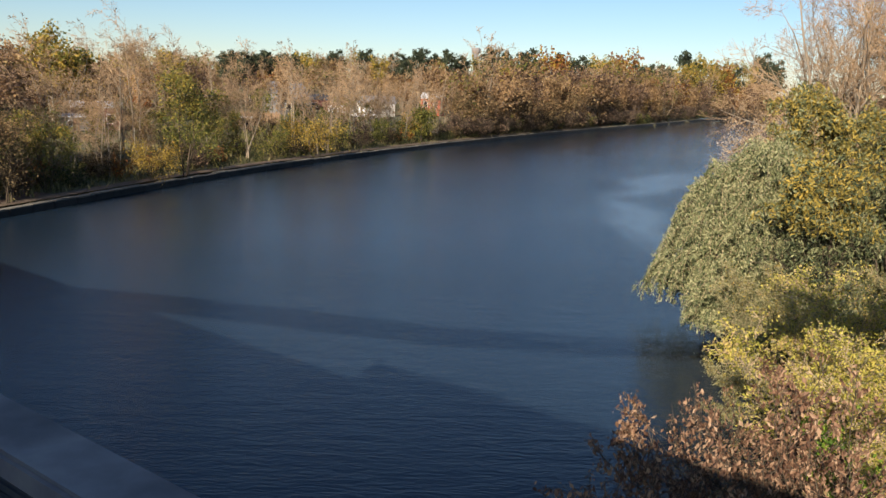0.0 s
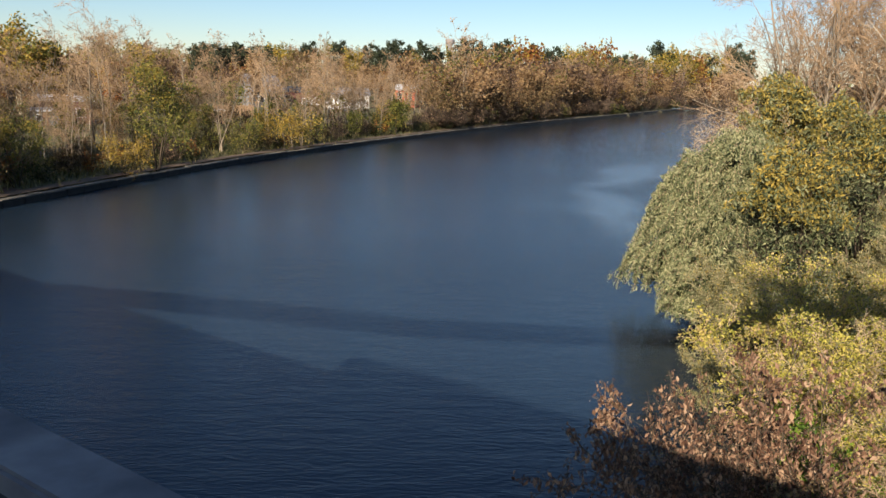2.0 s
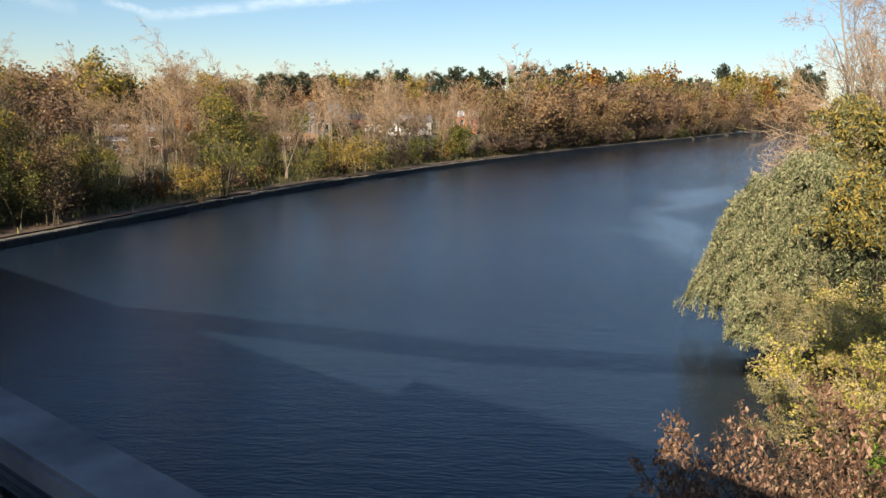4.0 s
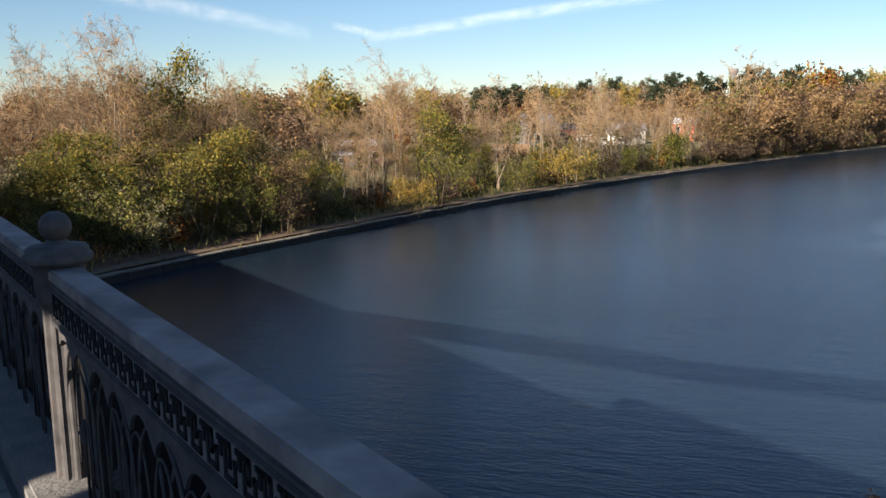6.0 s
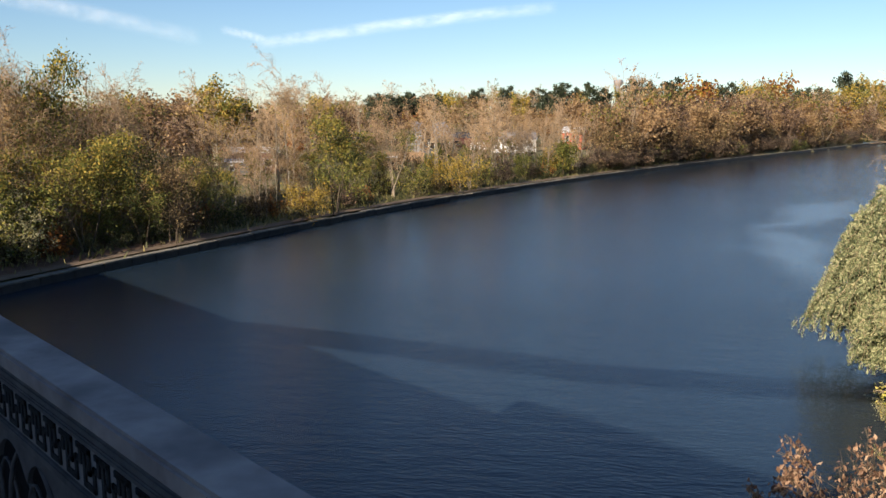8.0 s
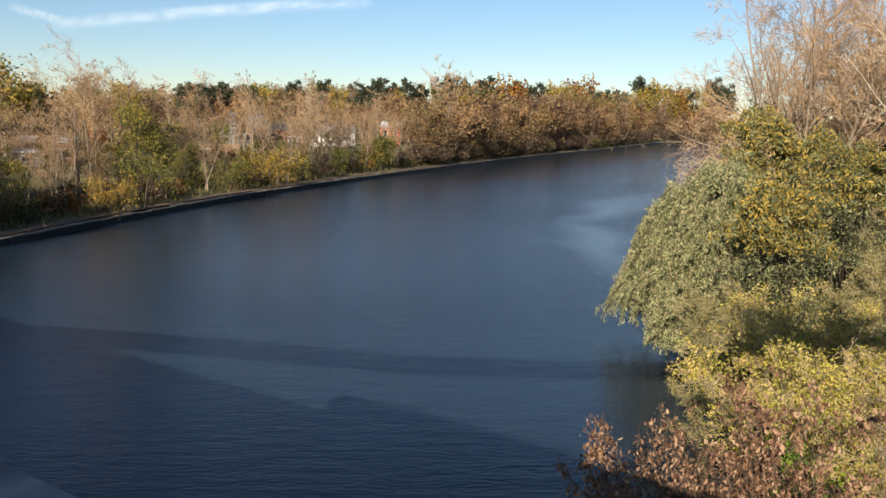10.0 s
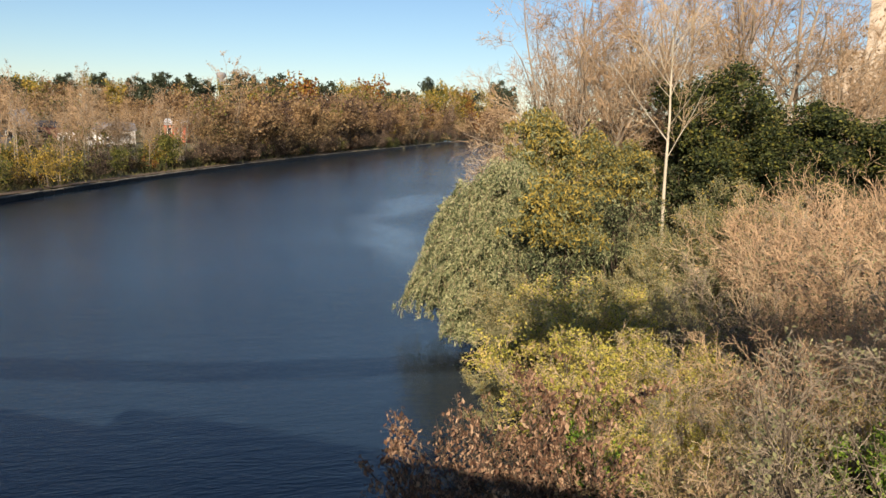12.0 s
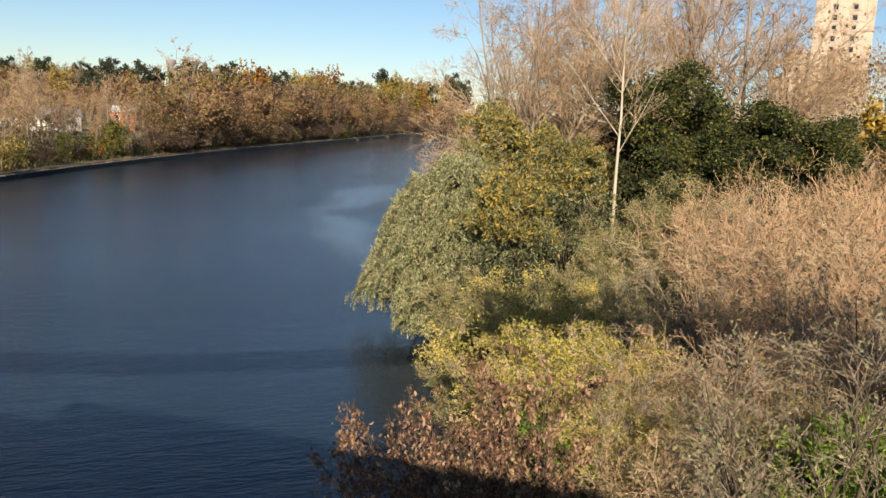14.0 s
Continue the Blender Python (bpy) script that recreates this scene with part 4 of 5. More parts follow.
# ---- plants of the far bank ----
def far_kinds():
    G = "trees of the far bank"

    def bare(seed):
        return lambda: plant("bare_tree", "tall bare tree with fine tan twigs", "tree", seed, 16, stems=2, spread=0.16, trunk=0.012, bare=0.22,
                             levels=((13, 36, 0.36, 0.09, 0.07), (6, 40, 0.44, 0.14, 0.05), (4, 42, 0.6, 0.12, 0.03)), wood=BARK_GREY, twig=TWIG_BROWN, twig_r=0.016,
                             n_leaf=160, leaf_size=0.3, crown=L_TAN, sides=5, group=G)

    def leafy(name, label, seed, crown, h, n, size, wood=BARK_GREY, second=None, share=0.0, stems=3, spread=0.25, bare=0.2):
        return lambda: plant(name, label, "tree", seed, h, stems=stems, spread=spread, trunk=0.013, bare=bare,
                             levels=((15, 46, 0.40, 0.12, 0.05),), wood=wood, twig=wood, twig_r=0.02, n_leaf=n, leaf_size=size, jitter=0.48,
                             crown=crown, second=second, second_share=share, sides=5, slim=True, group=G)

    def pine():
        return plant("pine_tree", "tall dark green pine with a bare trunk", "pine", 201, 20, stems=1, spread=0.02, trunk=0.011, bare=0.42,
                     levels=((20, 62, 0.26, 0.1, 0.05), (5, 50, 0.5, 0.15, 0.03)), wood=BARK_DARK, twig=BARK_DARK, twig_r=0.03, n_leaf=3000, leaf_size=0.55, aspect=0.7, jitter=0.42,
                     crown=L_PINE, sides=5, slim=True, group="pines on the skyline")

    def shrub(name, label, seed, crown, h, n, size=0.24, stems=6, spread=0.6):
        return lambda: plant(name, label, "bush", seed, h, stems=stems, spread=spread, trunk=0.014, bare=0.1, levels=((6, 44, 0.55, 0.14, 0.04),),
                             wood=BARK_DARK, twig=BARK_GREY, twig_r=0.012, n_leaf=n, leaf_size=size, jitter=0.25, crown=crown, sides=4, slim=True, group="bushes of the far bank")

    def fine(name, label, seed, crown, h, n, size, wood=BARK_GREY, second=None, share=0.0, stems=3, spread=0.25, bare=0.2):
        """The same with small leaves, for the stretch closest to the bridge."""
        return lambda: plant(name, label, "tree", seed, h, stems=stems, spread=spread, trunk=0.014, bare=bare,
                             levels=((11, 48, 0.38, 0.12, 0.04), (6, 46, 0.48, 0.16, 0.03)), wood=wood, twig=wood, twig_r=0.013, n_leaf=n, leaf_size=size, jitter=0.33,
                             crown=crown, second=second, second_share=share, sides=5, group=G)

    def bare_fine(seed):
        return lambda: plant("bare_tree", "tall bare tree with fine tan twigs", "tree", seed, 16, stems=3, spread=0.2, trunk=0.012, bare=0.22,
                             levels=((13, 46, 0.40, 0.12, 0.04), (7, 46, 0.44, 0.16, 0.03), (6, 48, 0.6, 0.14, 0.01)), wood=BARK_GREY, twig=TWIG_BROWN, twig_r=0.012,
                             n_leaf=300, leaf_size=0.16, crown=L_TAN, sides=5, group=G)

    def shrub_fine(name, label, seed, crown, h, n, size=0.15):
        return lambda: plant(name, label, "bush", seed, h, stems=9, spread=0.6, trunk=0.014, bare=0.1, levels=((6, 42, 0.5, 0.14, 0.04), (3, 45, 0.5, 0.15, 0.02)),
                             wood=BARK_DARK, twig=BARK_GREY, twig_r=0.009, n_leaf=n, leaf_size=size, jitter=0.22, crown=crown, sides=4, slim=True, group="bushes of the far bank")

    return {
        "bareA": bare(211), "bareB": bare(212),
        "olive": leafy("olive_tree", "small tree in olive-green autumn leaf", 221, L_OLIVE, 9, 1700, 0.40, BARK_DARK),
        "tan": leafy("tan_tree", "tree with thin tan and orange leaves", 222, L_TAN, 12, 1250, 0.46, BARK_GREY, bare=0.25),
        "tanB": leafy("tan_tree", "tree with thin tan and orange leaves", 223, L_TAN, 12, 1000, 0.44, BARK_GREY, L_OLIVE, 0.25, bare=0.22),
        "gold": leafy("golden_birch", "tall birch in golden leaf", 224, L_GOLD, 15, 1500, 0.5, BARK_PALE, L_OLIVE, 0.3, 2, 0.14, 0.25),
        "russet": leafy("russet_oak", "round oak in russet leaf", 225, L_RUSSET, 10, 1600, 0.5, BARK_DARK, L_GOLD, 0.2),
        "brown": leafy("brown_tree", "small brown tree with half its leaves fallen", 226, L_BROWN, 9, 1100, 0.38, BARK_DARK, L_TAN, 0.3, 4, 0.35, 0.12),
        "mauve": leafy("mauve_tree", "rounded mauve-brown tree losing its leaves", 227, L_MAUVE, 11, 1400, 0.42, BARK_DARK, L_TAN, 0.2, 4, 0.32, 0.1),
        "pine": pine,
        "s_olive": shrub("olive_bush", "olive-green bush on the embankment", 231, L_OLIVE, 4, 800),
        "s_green": shrub("dark_green_bush", "low dark green undergrowth bush", 232, L_GREEN, 2.2, 420),
        "s_brown": shrub("brown_bush", "low brown half-bare bush", 233, L_BROWN, 2.6, 420),
        "s_gold": shrub("yellow_bush", "yellow autumn bush on the embankment", 234, L_GOLD, 4, 900, 0.26),
        "s_red": shrub("reddish_bush", "low reddish-brown undergrowth bush", 235, L_RUSSET, 2.4, 380),
        "bareAN": bare_fine(311), "bareBN": bare_fine(312),
        "oliveN": fine("olive_tree", "small tree in olive-green autumn leaf", 321, L_OLIVE, 9, 4800, 0.19, BARK_DARK, L_GOLD, 0.12, 3, 0.22, 0.22),
        "tanN": fine("tan_tree", "tree with thin tan and orange leaves", 322, L_TAN, 12, 4600, 0.17, BARK_GREY),
        "tanBN": fine("tan_tree", "tree with thin tan and orange leaves", 323, L_TAN, 12, 4000, 0.17, BARK_GREY, L_OLIVE, 0.3),
        "brownN": fine("brown_tree", "small brown tree with half its leaves fallen", 326, L_BROWN, 9, 4200, 0.16, BARK_DARK, L_TAN, 0.3, 5, 0.35, 0.12),
        "goldN": fine("golden_birch", "tall birch in golden leaf", 328, L_GOLD, 15, 3400, 0.22, BARK_PALE, L_OLIVE, 0.3, 2, 0.14, 0.25),
        "s_oliveN": shrub_fine("olive_bush", "olive-green bush on the embankment", 331, L_OLIVE, 4, 2200),
        "s_goldN": shrub_fine("yellow_bush", "yellow autumn bush on the embankment", 334, L_GOLD, 4, 2400),
        "s_greenN": shrub_fine("dark_green_bush", "low dark green undergrowth bush", 332, L_GREEN, 2.2, 1000),
        "s_brownN": shrub_fine("brown_bush", "low brown half-bare bush", 333, L_BROWN, 2.6, 900),
    }


FK = far_kinds()
FK["s_twig"] = lambda: plant("dark_thicket", "dark leafless alder thicket at the water's edge", "bush", 241, 4.2, stems=9, spread=0.5, trunk=0.012, bare=0.08,
                             levels=((8, 40, 0.5, 0.14, 0.05), (4, 42, 0.5, 0.15, 0.02)), wood=BARK_DARK, twig=BARK_DARK, twig_r=0.02, n_leaf=350, leaf_size=0.25, jitter=0.25,
                             crown=L_MAUVE, sides=4, slim=True, group="bushes of the far bank")
FK["s_sageN"] = lambda: plant("grey_green_bush", "grey-green leafy bush on the far bank", "bush", 242, 4.0, stems=9, spread=0.6, trunk=0.014, bare=0.1, levels=((7, 42, 0.5, 0.14, 0.04), (4, 45, 0.5, 0.15, 0.02)),
                              wood=BARK_DARK, twig=BARK_GREY, twig_r=0.009, n_leaf=2600, leaf_size=0.15, jitter=0.2, crown=L_SAGE, sides=4, slim=True, group="bushes of the far bank")
FK["s_sage"] = FK["s_sageN"]


def far(kind, az, d, s=1.0, sx=1.0, turn=None):
    kind = finer(kind, d)
    place("far_" + kind, FK[kind], *polar(az, d), s, turn, sx=sx)


def finer(kind, d):
    return kind + "N" if d < 115 and kind + "N" in FK else kind


def build_far_bank():
    rng = random.Random(77)
    line = FAR
    d = np.gradient(line, axis=0)
    d /= np.linalg.norm(d, axis=1)[:, None]
    nrm = np.stack([-d[:, 1], d[:, 0]], 1)

    def behind(i, off):
        p = line[i] + nrm[i] * off
        return float(p[0]), float(p[1])

    idx = [i for i in range(len(line)) if 12 < line[i][1] < 440]
    for n, i in enumerate(idx):
        y = line[i][1]
        # undergrowth along the wall
        if y < 330:
            for off, kinds in ((3.4, ("s_green", "s_brown", "s_green", "s_twig", "s_red")), (6.5, ("s_brown", "s_green", "s_olive", "s_brown"))):
                if rng.random() < (0.8 if y < 180 else 0.4):
                    x0, y0 = behind(i, off + rng.uniform(-1, 2))
                    k = rng.choice(kinds)
                    s = rng.uniform(0.6, 1.1) * (1 if k != "s_olive" else 0.6)
                    k = finer(k, math.hypot(x0, y0) + 20)
                    place("far_" + k, FK[k], x0, y0, s, rng.uniform(0, 6))
        # dense woods at the near end, by the bridge
        if y < 66:
            for off, kinds, lo, hi, pr in ((6, ("s_olive", "olive", "olive", "s_olive"), 0.65, 1.0, 0.7), (13, ("brown", "olive", "tanB", "olive"), 0.65, 1.0, 0.6),
                                           (22, ("bareA", "bareB", "tan", "tanB"), 0.75, 1.0, 0.5), (36, ("tan", "tan", "gold", "bareB", "brown"), 0.85, 1.15, 0.5), (56, ("tan", "brown", "tanB", "gold"), 1.0, 1.3, 0.4)):
                if rng.random() < pr:
                    x0, y0 = behind(i, off + rng.uniform(-3, 4))
                    k = finer(rng.choice(kinds), math.hypot(x0, y0))
                    place("far_" + k, FK[k], x0, y0, rng.uniform(lo, hi), rng.uniform(0, 6), sx=rng.uniform(1.0, 1.3))

    # distance of the bank in each direction from the bridge
    def bank(az):
        return float(np.interp(az, (-40, -34, -25, -19, -10, -3.6, -0.5, 2.3, 5.2, 8, 13.8, 18.8, 23), (57, 63, 72, 84.5, 108, 131, 148, 167, 192, 212, 293, 438, 560)))

    # woods along the bend, beyond the clearing
    for row, (off, lo, hi, step, kinds) in enumerate(((2.6, 0.85, 1.3, 0.3, ("s_twig", "s_twig", "s_green", "s_twig")), (4, 0.75, 1.1, 0.55, ("brown", "tanB", "brown", "s_brown", "s_olive")), (14, 1.0, 1.25, 0.62, ("mauve", "tan", "brown", "mauve")),
                                                      (28, 1.15, 1.5, 0.7, ("mauve", "tanB", "tan", "mauve", "bareB")), (48, 1.3, 1.6, 0.8, ("tan", "russet", "mauve", "gold", "tanB", "olive")))):
        az = 0.5 + max(0, row - 1)
        while az < 22:
            far(k := rng.choice(kinds), az, bank(az) + off + rng.uniform(-3, 5), rng.uniform(lo, hi) * (1 + 0.012 * max(0, az - 6)), rng.uniform(1.0, 1.35))
            az += step * rng.uniform(0.7, 1.3)
    # green and brown thicket between the woods and the wall
    for i in range(34):
        az = -51 + i * 0.72 + rng.uniform(-0.3, 0.3)
        k = rng.choice(("s_olive", "olive", "brown", "s_olive", "olive", "s_green", "s_red", "tanB"))
        far(k, az, bank(max(az, -40)) + (0 if az > -40 else (-40 - az) * 0.6) + rng.uniform(6, 20), rng.uniform(0.55, 0.85) if not k.startswith("s_") else rng.uniform(0.9, 1.5), rng.uniform(1.0, 1.25))
    # single trees that stand out
    far("brown", -28.6, 70, 0.86, 1.15)
    far("olive", -26.6, 76, 0.72, 1.1)
    far("olive", -18.0, 88, 1.12, 1.1, 2.0)
    far("olive", -31.0, 70, 0.75, 1.1)
    far("s_gold", -46.5, 75, 1.3, 1.2)
    far("s_olive", -43, 66, 1.2)
    far("s_olive", -41, 64, 1.1)
    far("s_red", -36.5, 66, 1.3)
    far("bareA", -41.5, 78, 1.05)
    far("bareB", -39.2, 76, 1.10, 1.1)
    far("bareA", -37.4, 82, 1.05, 1.1)
    far("olive", -35.8, 80, 1.6, 0.75)
    far("bareB", -33.4, 80, 0.9)
    far("bareB", -45.0, 84, 0.98)
    far("bareA", -48.5, 86, 0.92)
    far("bareB", -51.5, 84, 0.9)
    far("tan", -40.5, 72, 0.95, 1.0)
    far("tan", -44.0, 78, 0.9, 1.0)
    far("tanB", -37.0, 74, 0.85)
    far("bareA", -31.8, 88, 0.85)
    far("bareA", -21.2, 98, 1.02, 1.1)
    far("bareB", -19.3, 104, 0.95, 1.1)
    far("bareB", -15.9, 130, 0.85)
    far("s_gold", -19.8, 84, 1.05)
    far("tan", -20.4, 92, 0.5)
    far("s_gold", -9.6, 113, 1.45, 1.1)
    far("s_olive", -12.2, 106, 1.2)
    far("s_olive", -8.0, 119, 1.0)
    far("olive", -14.8, 108, 0.6)
    far("bareA", -10.8, 122, 0.96)
    far("bareB", -7.4, 140, 0.85)
    far("bareA", -6.2, 152, 1.02, 1.1)
    far("bareB", -5.0, 149, 0.62, 1.2)
    far("bareA", -3.9, 150, 0.62, 1.2)
    far("s_gold", -2.7, 149, 1.2)
    far("tan", -1.5, 178, 1.35, 0.9)
    far("tanB", 0.3, 172, 1.1)
    far("tan", 2.4, 182, 1.05, 1.2)
    far("olive", 1.5, 176, 0.9)
    for az, d, s in ((-8.6, 118, 0.6), (-7.9, 126, 0.7), (-6.8, 132, 0.75), (-5.6, 140, 0.8), (-4.6, 144, 0.7), (-3.2, 152, 0.8), (-9.4, 116, 0.7), (-2.2, 158, 0.75), (-0.6, 164, 0.8)):
        far("bareB" if d % 4 else "bareA", az, d, s, 1.2)
    for az, d, s in ((-41.6, 67, 1.3), (-39.6, 66, 1.15), (-43.8, 70, 1.4), (-38.2, 64, 0.9)):
        far("s_sage", az, d, s, 1.15)
    # thin trees between the bank and the huts
    for k, az, d, s in (("tan", -24.0, 122, 0.55), ("bareA", -23.0, 124, 0.75), ("tanB", -22.4, 118, 0.5), ("bareB", -24.7, 126, 0.6), ("tan", -12.1, 196, 0.95), ("bareA", -11.5, 190, 0.9),
                        ("tan", -10.7, 200, 1.25), ("bareB", -10.2, 186, 0.8), ("olive", -12.9, 178, 0.8), ("bareA", -7.9, 186, 0.7), ("tan", -7.0, 192, 0.7), ("bareB", -5.7, 180, 0.65),
                        ("brown", -4.8, 184, 0.7), ("bareA", -4.2, 190, 0.75), ("bareB", -1.9, 200, 0.9), ("tan", -0.3, 206, 0.95), ("bareA", -1.0, 190, 0.45), ("tan", 3.3, 206, 0.6), ("brown", 4.9, 210, 0.65)):
        far(k, az, d, s, 1.1)
    # the woods go on to the west behind the bridge's end
    for i in range(46):
        az = -62 + i * 0.78 + rng.uniform(-0.3, 0.3)
        k = rng.choice(("tan", "mauve", "tan", "brown", "tanB", "mauve", "russet", "bareA"))
        far(k, az, 128 + (i % 3) * 26 + rng.uniform(0, 20), rng.uniform(0.85, 1.1) * (1 + 0.12 * (i % 3)), rng.uniform(1.15, 1.45))
    # trees beyond the bare ones of the near bank
    for i in range(14):
        far(("tan", "mauve", "brown", "tanB")[i % 4], 21.6 + i * 1.15, 150 + (i * 37) % 70, 0.85 + 0.05 * (i % 4), 1.3)
    far("s_gold", 13.0, 300, 2.0)
    far("tan", 21.0, 330, 1.3)
    # loose row behind the bank
    for i in range(44):
        az = -27 + i * 0.66 + rng.uniform(-0.4, 0.4)
        k = rng.choice(("bareA", "brown", "tanB", "s_brown", "s_olive", "olive", "bareB", "olive"))
        far(k, az, bank(az) + rng.uniform(7, 26), rng.uniform(0.45, 0.78) if not k.startswith("s_") else rng.uniform(0.8, 1.3), rng.uniform(0.9, 1.2))
    # trees behind the clearing, two rows
    for row, (more, lo, hi) in enumerate(((0, 0.85, 1.15), (40, 1.1, 1.4))):
        for i in range(44 - 14 * row):
            az = -33 + i * (0.8 + 0.35 * row) + rng.uniform(-0.3, 0.3)
            k = rng.choice(("tan", "mauve", "bareA", "gold", "tan", "mauve", "bareB", "russet", "tanB"))
            base = 160 if az < -20 else 225 if az < -9 else 265
            far(k, az, base + more + rng.uniform(0, 30), rng.uniform(lo, hi), rng.uniform(1.1, 1.4))
    far("gold", -25.8, 168, 1.05, 1.2)
    far("gold", -24.4, 172, 1.02, 1.2)
    far("gold", -20.8, 186, 1.0, 1.2)
    far("gold", -18.9, 190, 1.05, 1.3)
    far("russet", -12.7, 248, 1.15, 1.3)
    far("russet", -11.6, 246, 1.0, 1.3)
    # skyline: pines with birches between
    for i in range(96):
        az = -30 + i * 0.545 + rng.uniform(-0.25, 0.25)
        base = 270 if az < -10 else 330 if az < 4 else bank(az) + 75
        tall = 11 + base * math.tan(radians(float(np.interp(az, (-30, -18, -10, 0, 8, 22), (0.9, 1.2, 1.8, 2.3, 2.5, 2.75))))) - height(*polar(az, base))
        pine = rng.random() < (0.5 if az > -18 else 0.2)
        k = "pine" if pine else rng.choice(("gold", "tan", "gold", "russet"))
        size = {"pine": 20, "gold": 15, "tan": 12, "russet": 10}[k]
        far(k, az, base + rng.uniform(0, 25), tall / size * rng.uniform(0.84, 1.12), rng.uniform(0.95, 1.15) if pine else rng.uniform(0.8, 1.0))
    for az in (-14.6, -13.9, -13.1, -12.4, -11.7, -11.2):
        far("pine", az, 262 + rng.uniform(0, 10), rng.uniform(0.72, 0.86), 1.4)
    # slim pale stems and posts by the water
    for az, dd, h, lean in ((-24.8, 85.5, 4.0, 0.05), (-22.6, 92, 6.5, -0.09), (-22.0, 92, 5.0, 0.03), (-20.9, 86, 5.0, -0.05), (-16.5, 118, 4, 0.02), (-15.7, 119, 4, -0.03)):
        def stem(h=h):
            ob = thing("birch_sapling", "slim pale leafless birch stem", "sapling", group="birch saplings")
            bm = bmesh.new()
            tube(bm, [(0.07 * math.sin(z * 1.3 + h), 0.06 * math.cos(z + h), z * h / 6) for z in range(7)], 0.038, 6)
            part("trunk", bm, BARK_PALE, ob)
            return ob
        x, y = polar(az, dd)
        ob = stem()
        ob.matrix_basis = Matrix.Translation((x, y, height(x, y) - 0.1)) @ Matrix.Rotation(lean, 4, "Y")


build_far_bank()


def build_grass():
    """Tufts of tall dry grass and weeds on both banks."""
    rng = np.random.default_rng(5)
    mats = leaf("dry_grass", [(0.1, (0.045, 0.055, 0.015)), (0.5, (0.12, 0.115, 0.04)), (1, (0.30, 0.24, 0.10))], 0.3, 0.08)
    d = np.gradient(FAR, axis=0)
    d /= np.linalg.norm(d, axis=1)[:, None]
    pick = rng.choice(np.where((FAR[:, 1] > 15) & (FAR[:, 1] < 200))[0], 15000)
    off = 3.0 + rng.exponential(10, 15000)
    xy = FAR[pick] + np.stack([-d[pick, 1], d[pick, 0]], 1) * off[:, None] + rng.normal(0, 1.2, (15000, 2))
    n2 = 5000
    dn = np.gradient(NEAR, axis=0)
    dn /= np.linalg.norm(dn, axis=1)[:, None]
    pk = rng.choice(np.where((NEAR[:, 1] > 4) & (NEAR[:, 1] < 60))[0], n2)
    xn = NEAR[pk] + np.stack([dn[pk, 1], -dn[pk, 0]], 1) * (0.1 + rng.exponential(5, n2))[:, None] + rng.normal(0, 1.0, (n2, 2))
    for name, q, h in (("far_bank_grass", xy, 0.6), ("near_bank_grass", xn, 0.9)):
        z = heights(q)
        q, z = q[z > 0.2], z[z > 0.2]
        n = len(q)
        hh = h * rng.uniform(0.4, 1.3, n)
        tilt = rng.normal(0, 0.35, (n, 2)) * hh[:, None]
        a = rng.uniform(0, 2 * np.pi, n)
        w = np.stack([np.cos(a), np.sin(a)], 1) * (0.16 * hh)[:, None]
        base = np.column_stack([q, z - 0.05])
        V = np.stack([base - np.column_stack([w, 0 * a]), base + np.column_stack([w, 0 * a]), base + np.column_stack([tilt + w * 0.3, hh]), base + np.column_stack([tilt - w * 0.3, hh * 0.95])], 1).reshape(-1, 3)
        ob = mesh_part(name, V, np.arange(n)[:, None] * 4 + np.arange(4), mats)
        tagged(ob, "tufts of tall dry autumn grass and weeds", "grass", kind="stuff")


build_grass()


# ---- huts, cars and what else stands in the clearing ----
WALL_GREY, WALL_RED = plain("grey_boards", (0.17, 0.16, 0.15), 0.8, grain=3), plain("red_painted_boards", (0.50, 0.10, 0.05), 0.7, grain=3)
WALL_BRICK, WALL_PALE = plain("brick_red_wall", (0.24, 0.10, 0.08), 0.85, grain=4), plain("pale_plaster", (0.62, 0.57, 0.50), 0.85, grain=2)
ROOF_PALE, ROOF_GREY, ROOF_DARK = plain("pale_sheet_roof", (0.55, 0.55, 0.56), 0.5, grain=2), plain("grey_roof", (0.24, 0.23, 0.235), 0.7, grain=2), plain("dark_roof", (0.08, 0.08, 0.09), 0.7)
DARK, FENCE, WHITE = plain("dark_window", (0.02, 0.022, 0.028), 0.2), plain("brown_fence_boards", (0.30, 0.18, 0.10), 0.85), plain("white_paint", (0.75, 0.73, 0.70), 0.45)
RUBBER, CHROME = plain("black_tyre", (0.02, 0.02, 0.02), 0.8), plain("grey_metal", (0.35, 0.35, 0.36), 0.4, 0.8)
FADED_RED = plain("faded_red_paint", (0.42, 0.22, 0.17), 0.8)
TOWER = plain("cream_tower_wall", (0.50, 0.41, 0.31), 0.85, grain=0.4, spread=0.12)
TOWER_TRIM = plain("tower_cornice", (0.44, 0.36, 0.28), 0.85, grain=0.5, spread=0.15)


def at(az, d, turn=0.0, z=None):
    x, y = polar(az, d)
    return Matrix.Translation((x, y, height(x, y) if z is None else z)) @ Matrix.Rotation(radians(turn - az), 4, "Z")


